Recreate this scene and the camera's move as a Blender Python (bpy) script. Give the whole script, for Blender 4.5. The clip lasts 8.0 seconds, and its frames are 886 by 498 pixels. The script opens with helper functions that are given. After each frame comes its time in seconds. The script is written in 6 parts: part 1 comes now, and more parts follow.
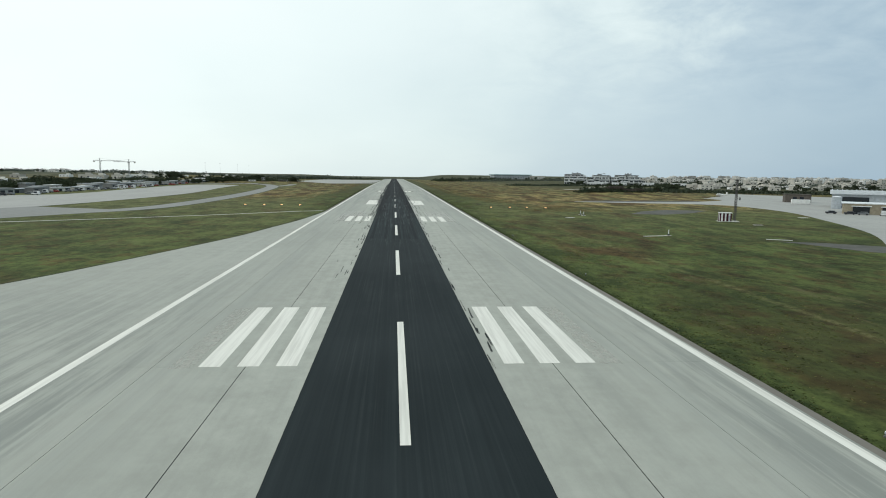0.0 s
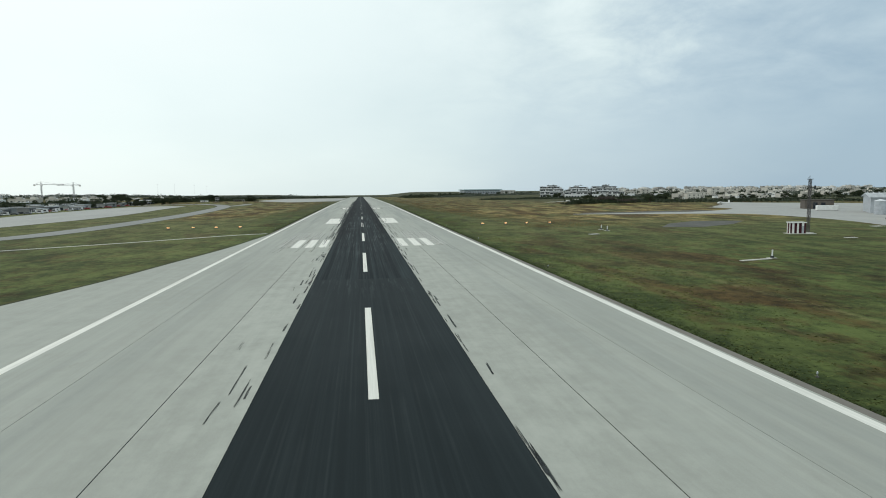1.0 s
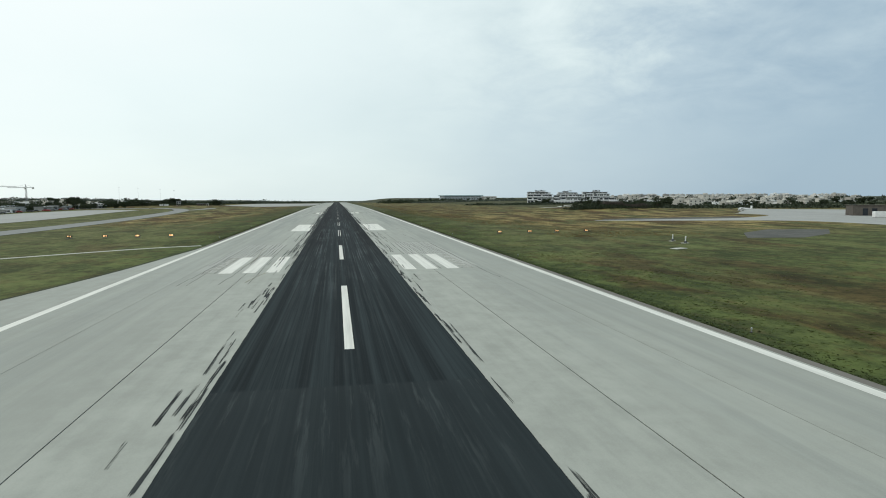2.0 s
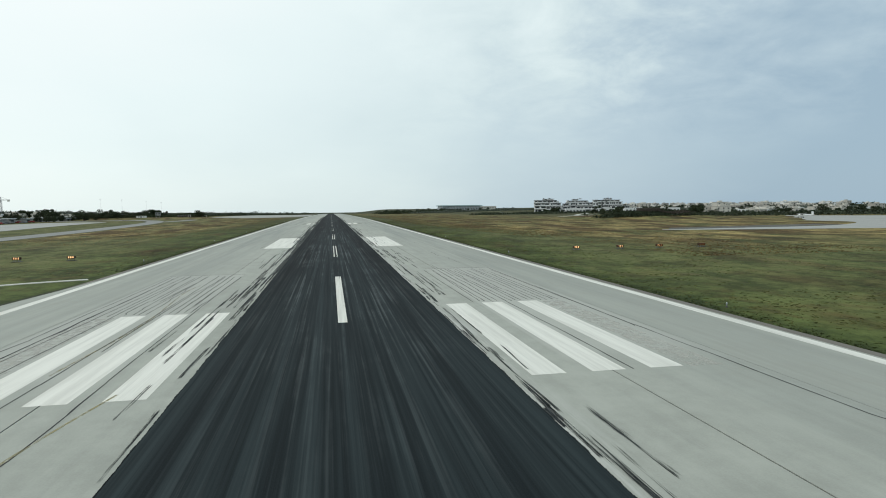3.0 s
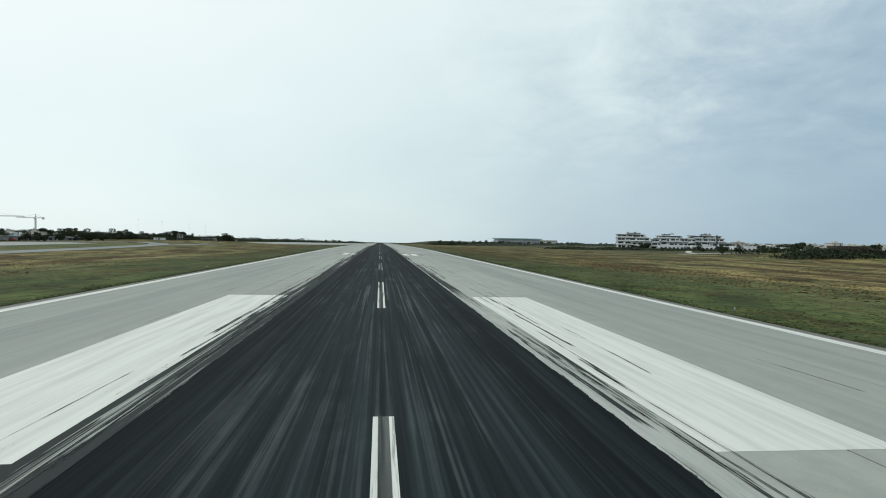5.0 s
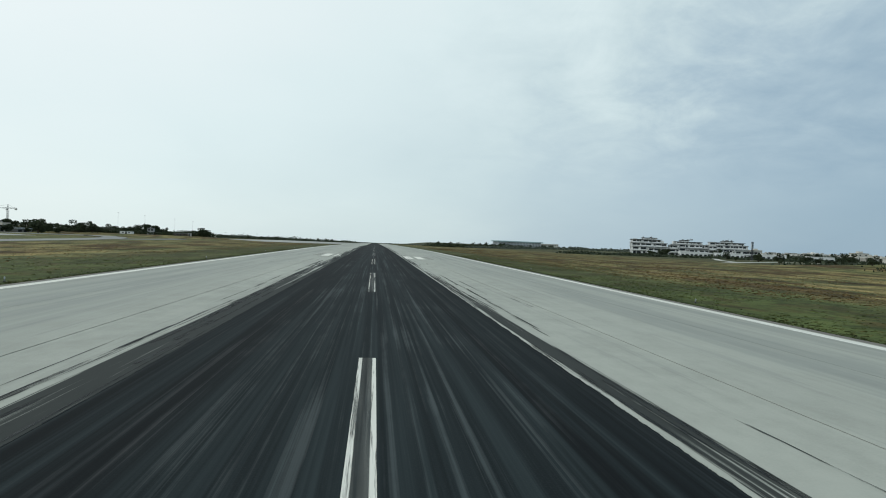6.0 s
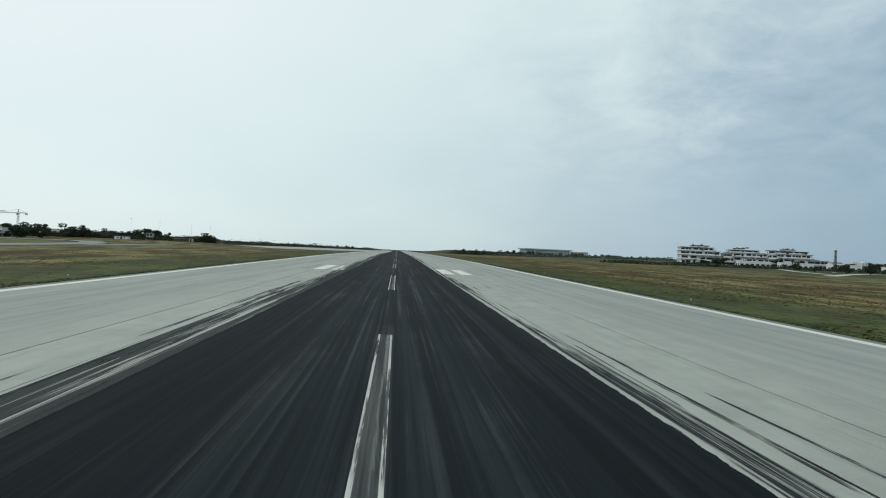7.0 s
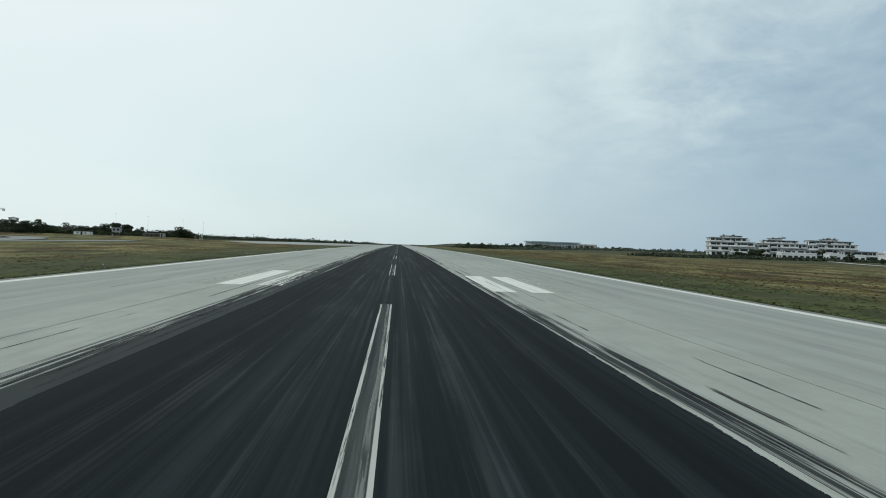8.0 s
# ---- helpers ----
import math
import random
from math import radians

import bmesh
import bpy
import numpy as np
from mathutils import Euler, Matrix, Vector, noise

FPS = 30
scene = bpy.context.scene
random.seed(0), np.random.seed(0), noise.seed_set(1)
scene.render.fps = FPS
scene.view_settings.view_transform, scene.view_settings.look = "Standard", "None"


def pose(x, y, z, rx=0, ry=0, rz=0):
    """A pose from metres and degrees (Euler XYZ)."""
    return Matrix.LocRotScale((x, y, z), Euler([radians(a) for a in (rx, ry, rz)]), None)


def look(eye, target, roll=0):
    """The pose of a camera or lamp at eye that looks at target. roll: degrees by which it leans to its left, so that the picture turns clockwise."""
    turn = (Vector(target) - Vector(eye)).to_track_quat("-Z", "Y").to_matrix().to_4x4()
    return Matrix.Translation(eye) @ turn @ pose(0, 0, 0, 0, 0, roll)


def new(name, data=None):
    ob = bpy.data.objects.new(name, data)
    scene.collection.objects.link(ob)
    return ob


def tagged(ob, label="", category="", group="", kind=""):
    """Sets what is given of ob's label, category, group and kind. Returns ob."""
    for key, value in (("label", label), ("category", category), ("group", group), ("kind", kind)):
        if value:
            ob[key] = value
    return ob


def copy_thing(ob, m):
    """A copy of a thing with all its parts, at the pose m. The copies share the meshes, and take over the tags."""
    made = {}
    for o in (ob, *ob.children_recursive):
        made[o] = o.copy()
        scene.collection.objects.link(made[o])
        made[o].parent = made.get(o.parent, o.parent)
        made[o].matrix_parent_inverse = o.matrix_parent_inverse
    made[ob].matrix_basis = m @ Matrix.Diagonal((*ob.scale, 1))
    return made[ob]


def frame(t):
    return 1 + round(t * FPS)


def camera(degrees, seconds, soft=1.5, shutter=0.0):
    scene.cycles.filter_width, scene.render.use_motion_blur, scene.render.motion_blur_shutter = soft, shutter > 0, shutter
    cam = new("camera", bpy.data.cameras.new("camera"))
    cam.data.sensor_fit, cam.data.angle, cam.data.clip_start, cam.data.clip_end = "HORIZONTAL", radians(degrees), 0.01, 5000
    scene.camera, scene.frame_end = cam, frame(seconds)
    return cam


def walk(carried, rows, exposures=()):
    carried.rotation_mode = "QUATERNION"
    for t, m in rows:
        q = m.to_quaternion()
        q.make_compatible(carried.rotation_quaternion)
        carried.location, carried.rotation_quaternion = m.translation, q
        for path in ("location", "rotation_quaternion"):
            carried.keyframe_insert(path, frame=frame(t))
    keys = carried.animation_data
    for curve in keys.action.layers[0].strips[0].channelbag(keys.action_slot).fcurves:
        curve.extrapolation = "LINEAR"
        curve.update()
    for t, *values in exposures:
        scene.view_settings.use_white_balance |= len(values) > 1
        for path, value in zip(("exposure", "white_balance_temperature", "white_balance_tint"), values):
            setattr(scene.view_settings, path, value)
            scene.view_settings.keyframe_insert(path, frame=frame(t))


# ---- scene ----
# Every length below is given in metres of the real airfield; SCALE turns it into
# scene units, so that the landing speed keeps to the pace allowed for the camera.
SCALE = 0.66
cam = camera(72.0, 8.0, soft=1.0)
ROWS = (
    # seconds, x, y, z in metres; yaw, pitch, roll in degrees
    (0.0, -0.76, 100.50, 16.00, -4.68, -7.14, 0.82),
    (0.1, -0.74, 106.31, 15.71, -5.03, -6.83, 0.91),
    (0.2, -0.73, 112.09, 15.42, -5.39, -6.48, 1.01),
    (0.3, -0.71, 117.85, 15.13, -5.75, -6.15, 1.10),
    (0.4, -0.69, 123.59, 14.84, -6.09, -5.89, 1.17),
    (0.5, -0.67, 129.32, 14.53, -6.40, -5.74, 1.19),
    (0.6, -0.65, 135.13, 14.21, -6.67, -5.68, 1.01),
    (0.7, -0.62, 141.06, 13.87, -6.90, -5.64, 0.58),
    (0.8, -0.58, 146.81, 13.52, -7.13, -5.60, 0.07),
    (0.9, -0.56, 152.50, 13.19, -7.37, -5.57, -0.37),
    (1.0, -0.55, 158.19, 12.87, -7.65, -5.53, -0.55),
    (1.1, -0.55, 163.87, 12.57, -8.06, -5.48, -0.32),
    (1.2, -0.56, 169.55, 12.28, -8.58, -5.42, 0.22),
    (1.3, -0.58, 174.98, 12.00, -9.11, -5.37, 0.86),
    (1.4, -0.60, 180.37, 11.73, -9.51, -5.31, 1.39),
    (1.5, -0.62, 186.01, 11.47, -9.67, -5.25, 1.62),
    (1.6, -0.67, 191.71, 11.22, -9.61, -5.20, 1.04),
    (1.7, -0.71, 197.40, 10.98, -9.54, -5.14, 0.36),
    (1.8, -0.71, 203.11, 10.74, -9.59, -5.07, 0.15),
    (1.9, -0.70, 208.82, 10.50, -9.70, -5.00, -0.04),
    (2.0, -0.70, 214.53, 10.26, -9.88, -4.92, -0.21),
    (2.1, -0.69, 220.25, 10.02, -10.10, -4.83, -0.36),
    (2.2, -0.67, 225.98, 9.79, -10.34, -4.74, -0.48),
    (2.3, -0.66, 231.72, 9.56, -10.59, -4.64, -0.59),
    (2.4, -0.65, 237.46, 9.33, -10.83, -4.55, -0.68),
    (2.5, -0.64, 243.24, 9.10, -11.05, -4.44, -0.75),
    (2.6, -0.63, 249.03, 8.88, -11.22, -4.34, -0.79),
    (2.7, -0.62, 254.83, 8.67, -11.34, -4.24, -0.82),
    (2.8, -0.62, 260.64, 8.46, -11.38, -4.13, -0.83),
    (2.9, -0.65, 266.56, 8.25, -10.95, -4.01, -0.75),
    (3.0, -0.68, 272.46, 8.07, -10.39, -3.89, -0.64),
    (3.1, -0.67, 278.22, 7.90, -10.19, -3.80, -0.60),
    (3.2, -0.66, 283.94, 7.76, -10.05, -3.71, -0.57),
    (3.3, -0.64, 289.66, 7.62, -9.94, -3.64, -0.55),
    (3.4, -0.62, 295.39, 7.48, -9.81, -3.58, -0.52),
    (3.5, -0.60, 301.14, 7.35, -9.61, -3.56, -0.47),
    (3.6, -0.57, 306.95, 7.22, -9.19, -3.64, -0.38),
    (3.7, -0.53, 312.81, 7.09, -8.52, -3.83, -0.22),
    (3.8, -0.49, 318.69, 6.96, -7.78, -4.06, -0.01),
    (3.9, -0.45, 324.54, 6.84, -7.11, -4.26, 0.21),
    (4.0, -0.43, 330.33, 6.72, -6.68, -4.34, 0.44),
    (4.1, -0.42, 336.09, 6.60, -6.43, -4.29, 0.72),
    (4.2, -0.41, 341.84, 6.48, -6.21, -4.17, 1.08),
    (4.3, -0.41, 347.57, 6.37, -6.03, -4.00, 1.43),
    (4.4, -0.40, 353.30, 6.26, -5.91, -3.78, 1.70),
    (4.5, -0.39, 359.02, 6.15, -5.86, -3.54, 1.81),
    (4.6, -0.37, 364.68, 6.03, -5.87, -3.10, 1.74),
    (4.7, -0.34, 370.28, 5.92, -5.88, -2.43, 1.56),
    (4.8, -0.29, 375.85, 5.81, -5.89, -1.70, 1.36),
    (4.9, -0.25, 381.41, 5.70, -5.91, -1.10, 1.18),
    (5.0, -0.21, 387.01, 5.60, -5.92, -0.83, 1.11),
    (5.1, -0.17, 392.62, 5.50, -5.95, -0.78, 1.13),
    (5.2, -0.14, 398.23, 5.40, -5.98, -0.75, 1.20),
    (5.3, -0.11, 403.82, 5.30, -6.03, -0.73, 1.30),
    (5.4, -0.07, 409.40, 5.19, -6.08, -0.71, 1.43),
    (5.5, -0.04, 414.96, 5.10, -6.13, -0.70, 1.58),
    (5.6, -0.01, 420.53, 5.00, -6.19, -0.69, 1.74),
    (5.7, 0.02, 426.09, 4.90, -6.25, -0.69, 1.90),
    (5.8, 0.05, 431.62, 4.81, -6.31, -0.68, 2.06),
    (5.9, 0.08, 437.14, 4.73, -6.36, -0.67, 2.21),
    (6.0, 0.11, 442.64, 4.65, -6.40, -0.65, 2.34),
    (6.1, 0.15, 448.13, 4.58, -6.44, -0.62, 2.44),
    (6.2, 0.18, 453.60, 4.51, -6.46, -0.59, 2.50),
    (6.3, 0.21, 459.06, 4.46, -6.47, -0.54, 2.53),
    (6.4, 0.24, 464.51, 4.42, -6.24, -0.22, 2.29),
    (6.5, 0.27, 470.05, 4.38, -5.87, 0.09, 2.05),
    (6.6, 0.29, 475.58, 4.35, -5.54, 0.08, 2.10),
    (6.7, 0.31, 481.11, 4.33, -5.18, 0.07, 2.22),
    (6.8, 0.33, 486.63, 4.30, -4.83, 0.04, 2.36),
    (6.9, 0.35, 492.11, 4.28, -4.53, 0.01, 2.47),
    (7.0, 0.37, 497.54, 4.25, -4.31, -0.03, 2.52),
    (7.1, 0.40, 502.92, 4.20, -4.16, -0.11, 2.45),
    (7.2, 0.42, 508.30, 4.15, -4.02, -0.26, 2.26),
    (7.3, 0.45, 513.68, 4.10, -3.91, -0.42, 2.05),
    (7.4, 0.47, 519.06, 4.04, -3.83, -0.55, 1.86),
    (7.5, 0.50, 524.45, 3.99, -3.80, -0.61, 1.79),
    (7.6, 0.51, 529.84, 3.95, -3.83, -0.61, 1.80),
    (7.7, 0.53, 535.15, 3.90, -3.91, -0.61, 1.83),
    (7.8, 0.55, 540.44, 3.86, -4.01, -0.61, 1.87),
    (7.9, 0.56, 545.74, 3.81, -4.12, -0.61, 1.92),
    (8.0, 0.58, 551.07, 3.77, -4.22, -0.61, 1.96),
)

walk(cam, [(t, pose(x * SCALE, y * SCALE, z * SCALE, 90 + pitch, 0, yaw) @ pose(0, 0, 0, 0, 0, roll))
           for t, x, y, z, yaw, pitch, roll in ROWS],
     exposures=[(0.0, 0.08, 6500, 10), (3.0, 0.0, 6450, 10), (5.0, -0.06, 6350, 9), (7.0, -0.18, 6250, 8), (8.0, -0.18, 6250, 8)])

# ---------------------------------------------------------------- light
SUN_ELEVATION, SUN_AZIMUTH = 42.0, -42.0  # degrees; azimuth from +y towards +x


def build_world():
    world = bpy.data.worlds.new("overcast_sky")
    scene.world = world
    world.use_nodes = True
    tree = world.node_tree
    tree.nodes.clear()
    add, link = tree.nodes.new, tree.links.new
    out = add("ShaderNodeOutputWorld")
    clear_bg, cloud_bg, blend = add("ShaderNodeBackground"), add("ShaderNodeBackground"), add("ShaderNodeMixShader")
    sky = add("ShaderNodeTexSky")
    sky.sky_type, sky.sun_disc = "NISHITA", False
    sky.sun_elevation, sky.sun_rotation = radians(SUN_ELEVATION), radians(SUN_AZIMUTH)
    link(sky.outputs[0], clear_bg.inputs["Color"])
    clear_bg.inputs["Strength"].default_value = 0.1
    where = add("ShaderNodeTexCoord")
    # brightness of the cloud layer falls off away from the hidden sun
    sun_way = Vector((math.sin(radians(SUN_AZIMUTH)) * math.cos(radians(SUN_ELEVATION)),
                      math.cos(radians(SUN_AZIMUTH)) * math.cos(radians(SUN_ELEVATION)), math.sin(radians(SUN_ELEVATION))))
    dot = add("ShaderNodeVectorMath")
    dot.operation = "DOT_PRODUCT"
    dot.inputs[1].default_value = sun_way
    split = add("ShaderNodeSeparateXYZ")
    link(where.outputs["Generated"], split.inputs[0])
    depth = add("ShaderNodeMath")
    depth.operation = "ABSOLUTE"
    link(split.outputs["Y"], depth.inputs[0])
    veil = add("ShaderNodeCombineXYZ")
    for a, b in ((split.outputs["X"], 0), (depth.outputs[0], 1), (split.outputs["Z"], 2)):
        link(a, veil.inputs[b])
    link(veil.outputs[0], dot.inputs[0])
    # project the direction on a flat cloud deck, so that clouds get finer towards the horizon
    def calc(op, a, b=0.0, c=0.0):
        n = add("ShaderNodeMath")
        n.operation = op
        for k, value in enumerate((a, b, c)):
            if isinstance(value, bpy.types.NodeSocket):
                link(value, n.inputs[k])
            else:
                n.inputs[k].default_value = value
        return n.outputs[0]

    def ramp_of(value, low, high):
        n = add("ShaderNodeMapRange")
        n.interpolation_type = "SMOOTHSTEP"
        link(value, n.inputs[0])
        n.inputs[1].default_value, n.inputs[2].default_value = low, high
        return n.outputs[0]

    deck = add("ShaderNodeVectorMath")
    deck.operation = "DIVIDE"
    link(where.outputs["Generated"], deck.inputs[0])
    link(calc("ADD", split.outputs["Z"], 0.30), deck.inputs[1])

    def clouds(size, detail, rough, warp):
        node = add("ShaderNodeTexNoise")
        node.inputs["Scale"].default_value = size
        node.inputs["Detail"].default_value = detail
        node.inputs["Roughness"].default_value = rough
        node.inputs["Distortion"].default_value = warp
        link(deck.outputs[0], node.inputs["Vector"])
        return calc("SUBTRACT", node.outputs["Fac"], 0.5)

    big, small, curl = clouds(0.9, 3.0, 0.45, 0.0), clouds(3.4, 7.0, 0.58, 0.5), clouds(7.5, 6.0, 0.6, 0.3)
    base = add("ShaderNodeValToRGB")
    ramp = base.color_ramp
    ramp.elements[0].position, ramp.elements[0].color = 0.10, (0.365, 0.495, 0.592, 1)
    ramp.elements[1].position, ramp.elements[1].color = 0.92, (0.96, 1.02, 1.0, 1)
    for at_, colour in ((0.33, (0.495, 0.622, 0.692, 1)), (0.55, (0.70, 0.82, 0.83, 1)), (0.74, (0.84, 0.95, 0.94, 1))):
        ramp.elements.new(at_).color = colour
    # broken cloud away from the sun and high up; a smooth veil near the horizon and round the sun
    broken = calc("MULTIPLY", ramp_of(split.outputs["Z"], 0.05, 0.24), ramp_of(split.outputs["X"], -0.05, 0.45))
    level = calc("MULTIPLY_ADD", big, 0.24, dot.outputs["Value"])
    level = calc("MULTIPLY_ADD", calc("MULTIPLY", small, calc("MULTIPLY_ADD", broken, 0.58, 0.05)), 1.0, level)
    level = calc("MULTIPLY_ADD", calc("MULTIPLY", curl, calc("MULTIPLY_ADD", broken, 0.30, 0.01)), 1.0, level)
    # a long grey-blue bank of thicker cloud in the north-east
    away = add("ShaderNodeVectorMath")
    away.operation = "SUBTRACT"
    link(where.outputs["Generated"], away.inputs[0])
    away.inputs[1].default_value = (0.66, 0.72, 0.235)
    flat = add("ShaderNodeVectorMath")
    flat.operation = "MULTIPLY"
    link(away.outputs[0], flat.inputs[0])
    flat.inputs[1].default_value = (1.0, 1.0, 3.2)
    far_off = add("ShaderNodeVectorMath")
    far_off.operation = "LENGTH"
    link(flat.outputs[0], far_off.inputs[0])
    bank = ramp_of(calc("MULTIPLY_ADD", small, 0.5, calc("MULTIPLY_ADD", curl, 0.25, far_off.outputs["Value"])), 0.40, 0.08)
    level = calc("MULTIPLY_ADD", bank, -0.045, level)
    low_east = calc("MULTIPLY", ramp_of(split.outputs["Z"], 0.16, 0.0), ramp_of(split.outputs["X"], 0.1, 0.6))
    level = calc("MULTIPLY_ADD", low_east, -0.04, level)
    link(level, base.inputs["Fac"])
    link(base.outputs["Color"], cloud_bg.inputs["Color"])
    cloud_bg.inputs["Strength"].default_value = 1.0
    blend.inputs["Fac"].default_value = 0.93
    link(clear_bg.outputs[0], blend.inputs[1])
    link(cloud_bg.outputs[0], blend.inputs[2])
    link(blend.outputs[0], out.inputs["Surface"])
    data = bpy.data.lights.new("sun", "SUN")
    data.energy, data.angle, data.color = 0.5, radians(14), (1.0, 0.97, 0.92)
    lamp = new("sun", data)
    lamp.matrix_world = look(sun_way * 100, (0, 0, 0))


build_world()


# ---------------------------------------------------------------- materials
class Shade:
    """A node material with a few short helpers; positions are in airfield metres."""

    def __init__(self, name, roughness=0.8, metallic=0.0, specular=0.3):
        self.mat = bpy.data.materials.new(name)
        self.mat.use_nodes = True
        self.tree = self.mat.node_tree
        self.bsdf = self.tree.nodes["Principled BSDF"]
        self.out = self.tree.nodes["Material Output"]
        self.bsdf.inputs["Roughness"].default_value = roughness
        self.bsdf.inputs["Metallic"].default_value = metallic
        self.bsdf.inputs["Specular IOR Level"].default_value = specular
        geo = self.tree.nodes.new("ShaderNodeNewGeometry")
        grow = self.tree.nodes.new("ShaderNodeVectorMath")
        grow.operation = "SCALE"
        grow.inputs["Scale"].default_value = 1.0 / SCALE
        self.tree.links.new(geo.outputs["Position"], grow.inputs[0])
        self.pos = grow.outputs[0]
        self.xyz = None

    def node(self, kind, operation=None, data_type=None, interpolation_type=None):
        n = self.tree.nodes.new(kind)
        if operation:
            n.operation = operation
        if data_type:
            n.data_type = data_type
        if interpolation_type:
            n.interpolation_type = interpolation_type
        return n

    def put(self, socket, value):
        if isinstance(value, bpy.types.NodeSocket):
            self.tree.links.new(value, socket)
        else:
            socket.default_value = value

    def axis(self, n):
        if self.xyz is None:
            self.xyz = self.node("ShaderNodeSeparateXYZ")
            self.put(self.xyz.inputs[0], self.pos)
        return self.xyz.outputs[n]

    def math(self, op, a, b=0.0, c=0.0):
        n = self.node("ShaderNodeMath", operation=op)
        for k, value in enumerate((a, b, c)):
            self.put(n.inputs[k], value)
        return n.outputs[0]

    def noise(self, scale, stretch=(1, 1, 1), detail=4.0, rough=0.55, shift=(0, 0, 0)):
        m = self.node("ShaderNodeMapping")
        m.inputs["Scale"].default_value = stretch
        m.inputs["Location"].default_value = shift
        self.put(m.inputs["Vector"], self.pos)
        n = self.node("ShaderNodeTexNoise")
        n.inputs["Scale"].default_value = scale
        n.inputs["Detail"].default_value = detail
        n.inputs["Roughness"].default_value = rough
        self.put(n.inputs["Vector"], m.outputs[0])
        return n.outputs["Fac"]

    def span(self, value, low, high, to_low=0.0, to_high=1.0):
        n = self.node("ShaderNodeMapRange", interpolation_type="SMOOTHSTEP")
        for k, v in enumerate((value, low, high, to_low, to_high)):
            self.put(n.inputs[k], v)
        return n.outputs[0]

    def mix(self, fac, a, b):
        n = self.node("ShaderNodeMix", data_type="RGBA")
        self.put(n.inputs["Factor"], fac)
        self.put(n.inputs["A"], (*a, 1) if isinstance(a, tuple) else a)
        self.put(n.inputs["B"], (*b, 1) if isinstance(b, tuple) else b)
        return n.outputs["Result"]

    def each(self):
        return self.node("ShaderNodeObjectInfo").outputs["Random"]

    def island(self):
        return self.node("ShaderNodeNewGeometry").outputs["Random Per Island"]

    def colour(self, value):
        self.put(self.bsdf.inputs["Base Color"], (*value, 1) if isinstance(value, tuple) else value)
        return self

    def bump(self, height, strength=0.3, distance=0.02):
        n = self.node("ShaderNodeBump")
        n.inputs["Strength"].default_value = strength
        n.inputs["Distance"].default_value = distance * SCALE
        self.put(n.inputs["Height"], height)
        self.put(self.bsdf.inputs["Normal"], n.outputs[0])
        return self

    def worn(self, keep):
        """keep: 1 where the coat is whole, 0 where it has gone and shows what lies below."""
        clear, both = self.node("ShaderNodeBsdfTransparent"), self.node("ShaderNodeMixShader")
        self.put(both.inputs["Fac"], keep)
        self.put(both.inputs[1], clear.outputs[0])
        self.put(both.inputs[2], self.bsdf.outputs[0])
        self.put(self.out.inputs["Surface"], both.outputs[0])
        return self


def plain(name, colour, roughness=0.7, metallic=0.0, vary=0.15, grain=0.8):
    """Painted or weathered surface: its colour with two scales of uneven tone."""
    s = Shade(name, roughness, metallic)
    dark = tuple(c * (1 - vary) for c in colour)
    light = tuple(min(1.0, c * (1 + vary)) for c in colour)
    tone = s.math("MULTIPLY_ADD", s.noise(grain * 6), 0.4, s.math("MULTIPLY", s.noise(grain), 0.6))
    s.colour(s.mix(s.span(tone, 0.35, 0.65), dark, light))
    return s.mat


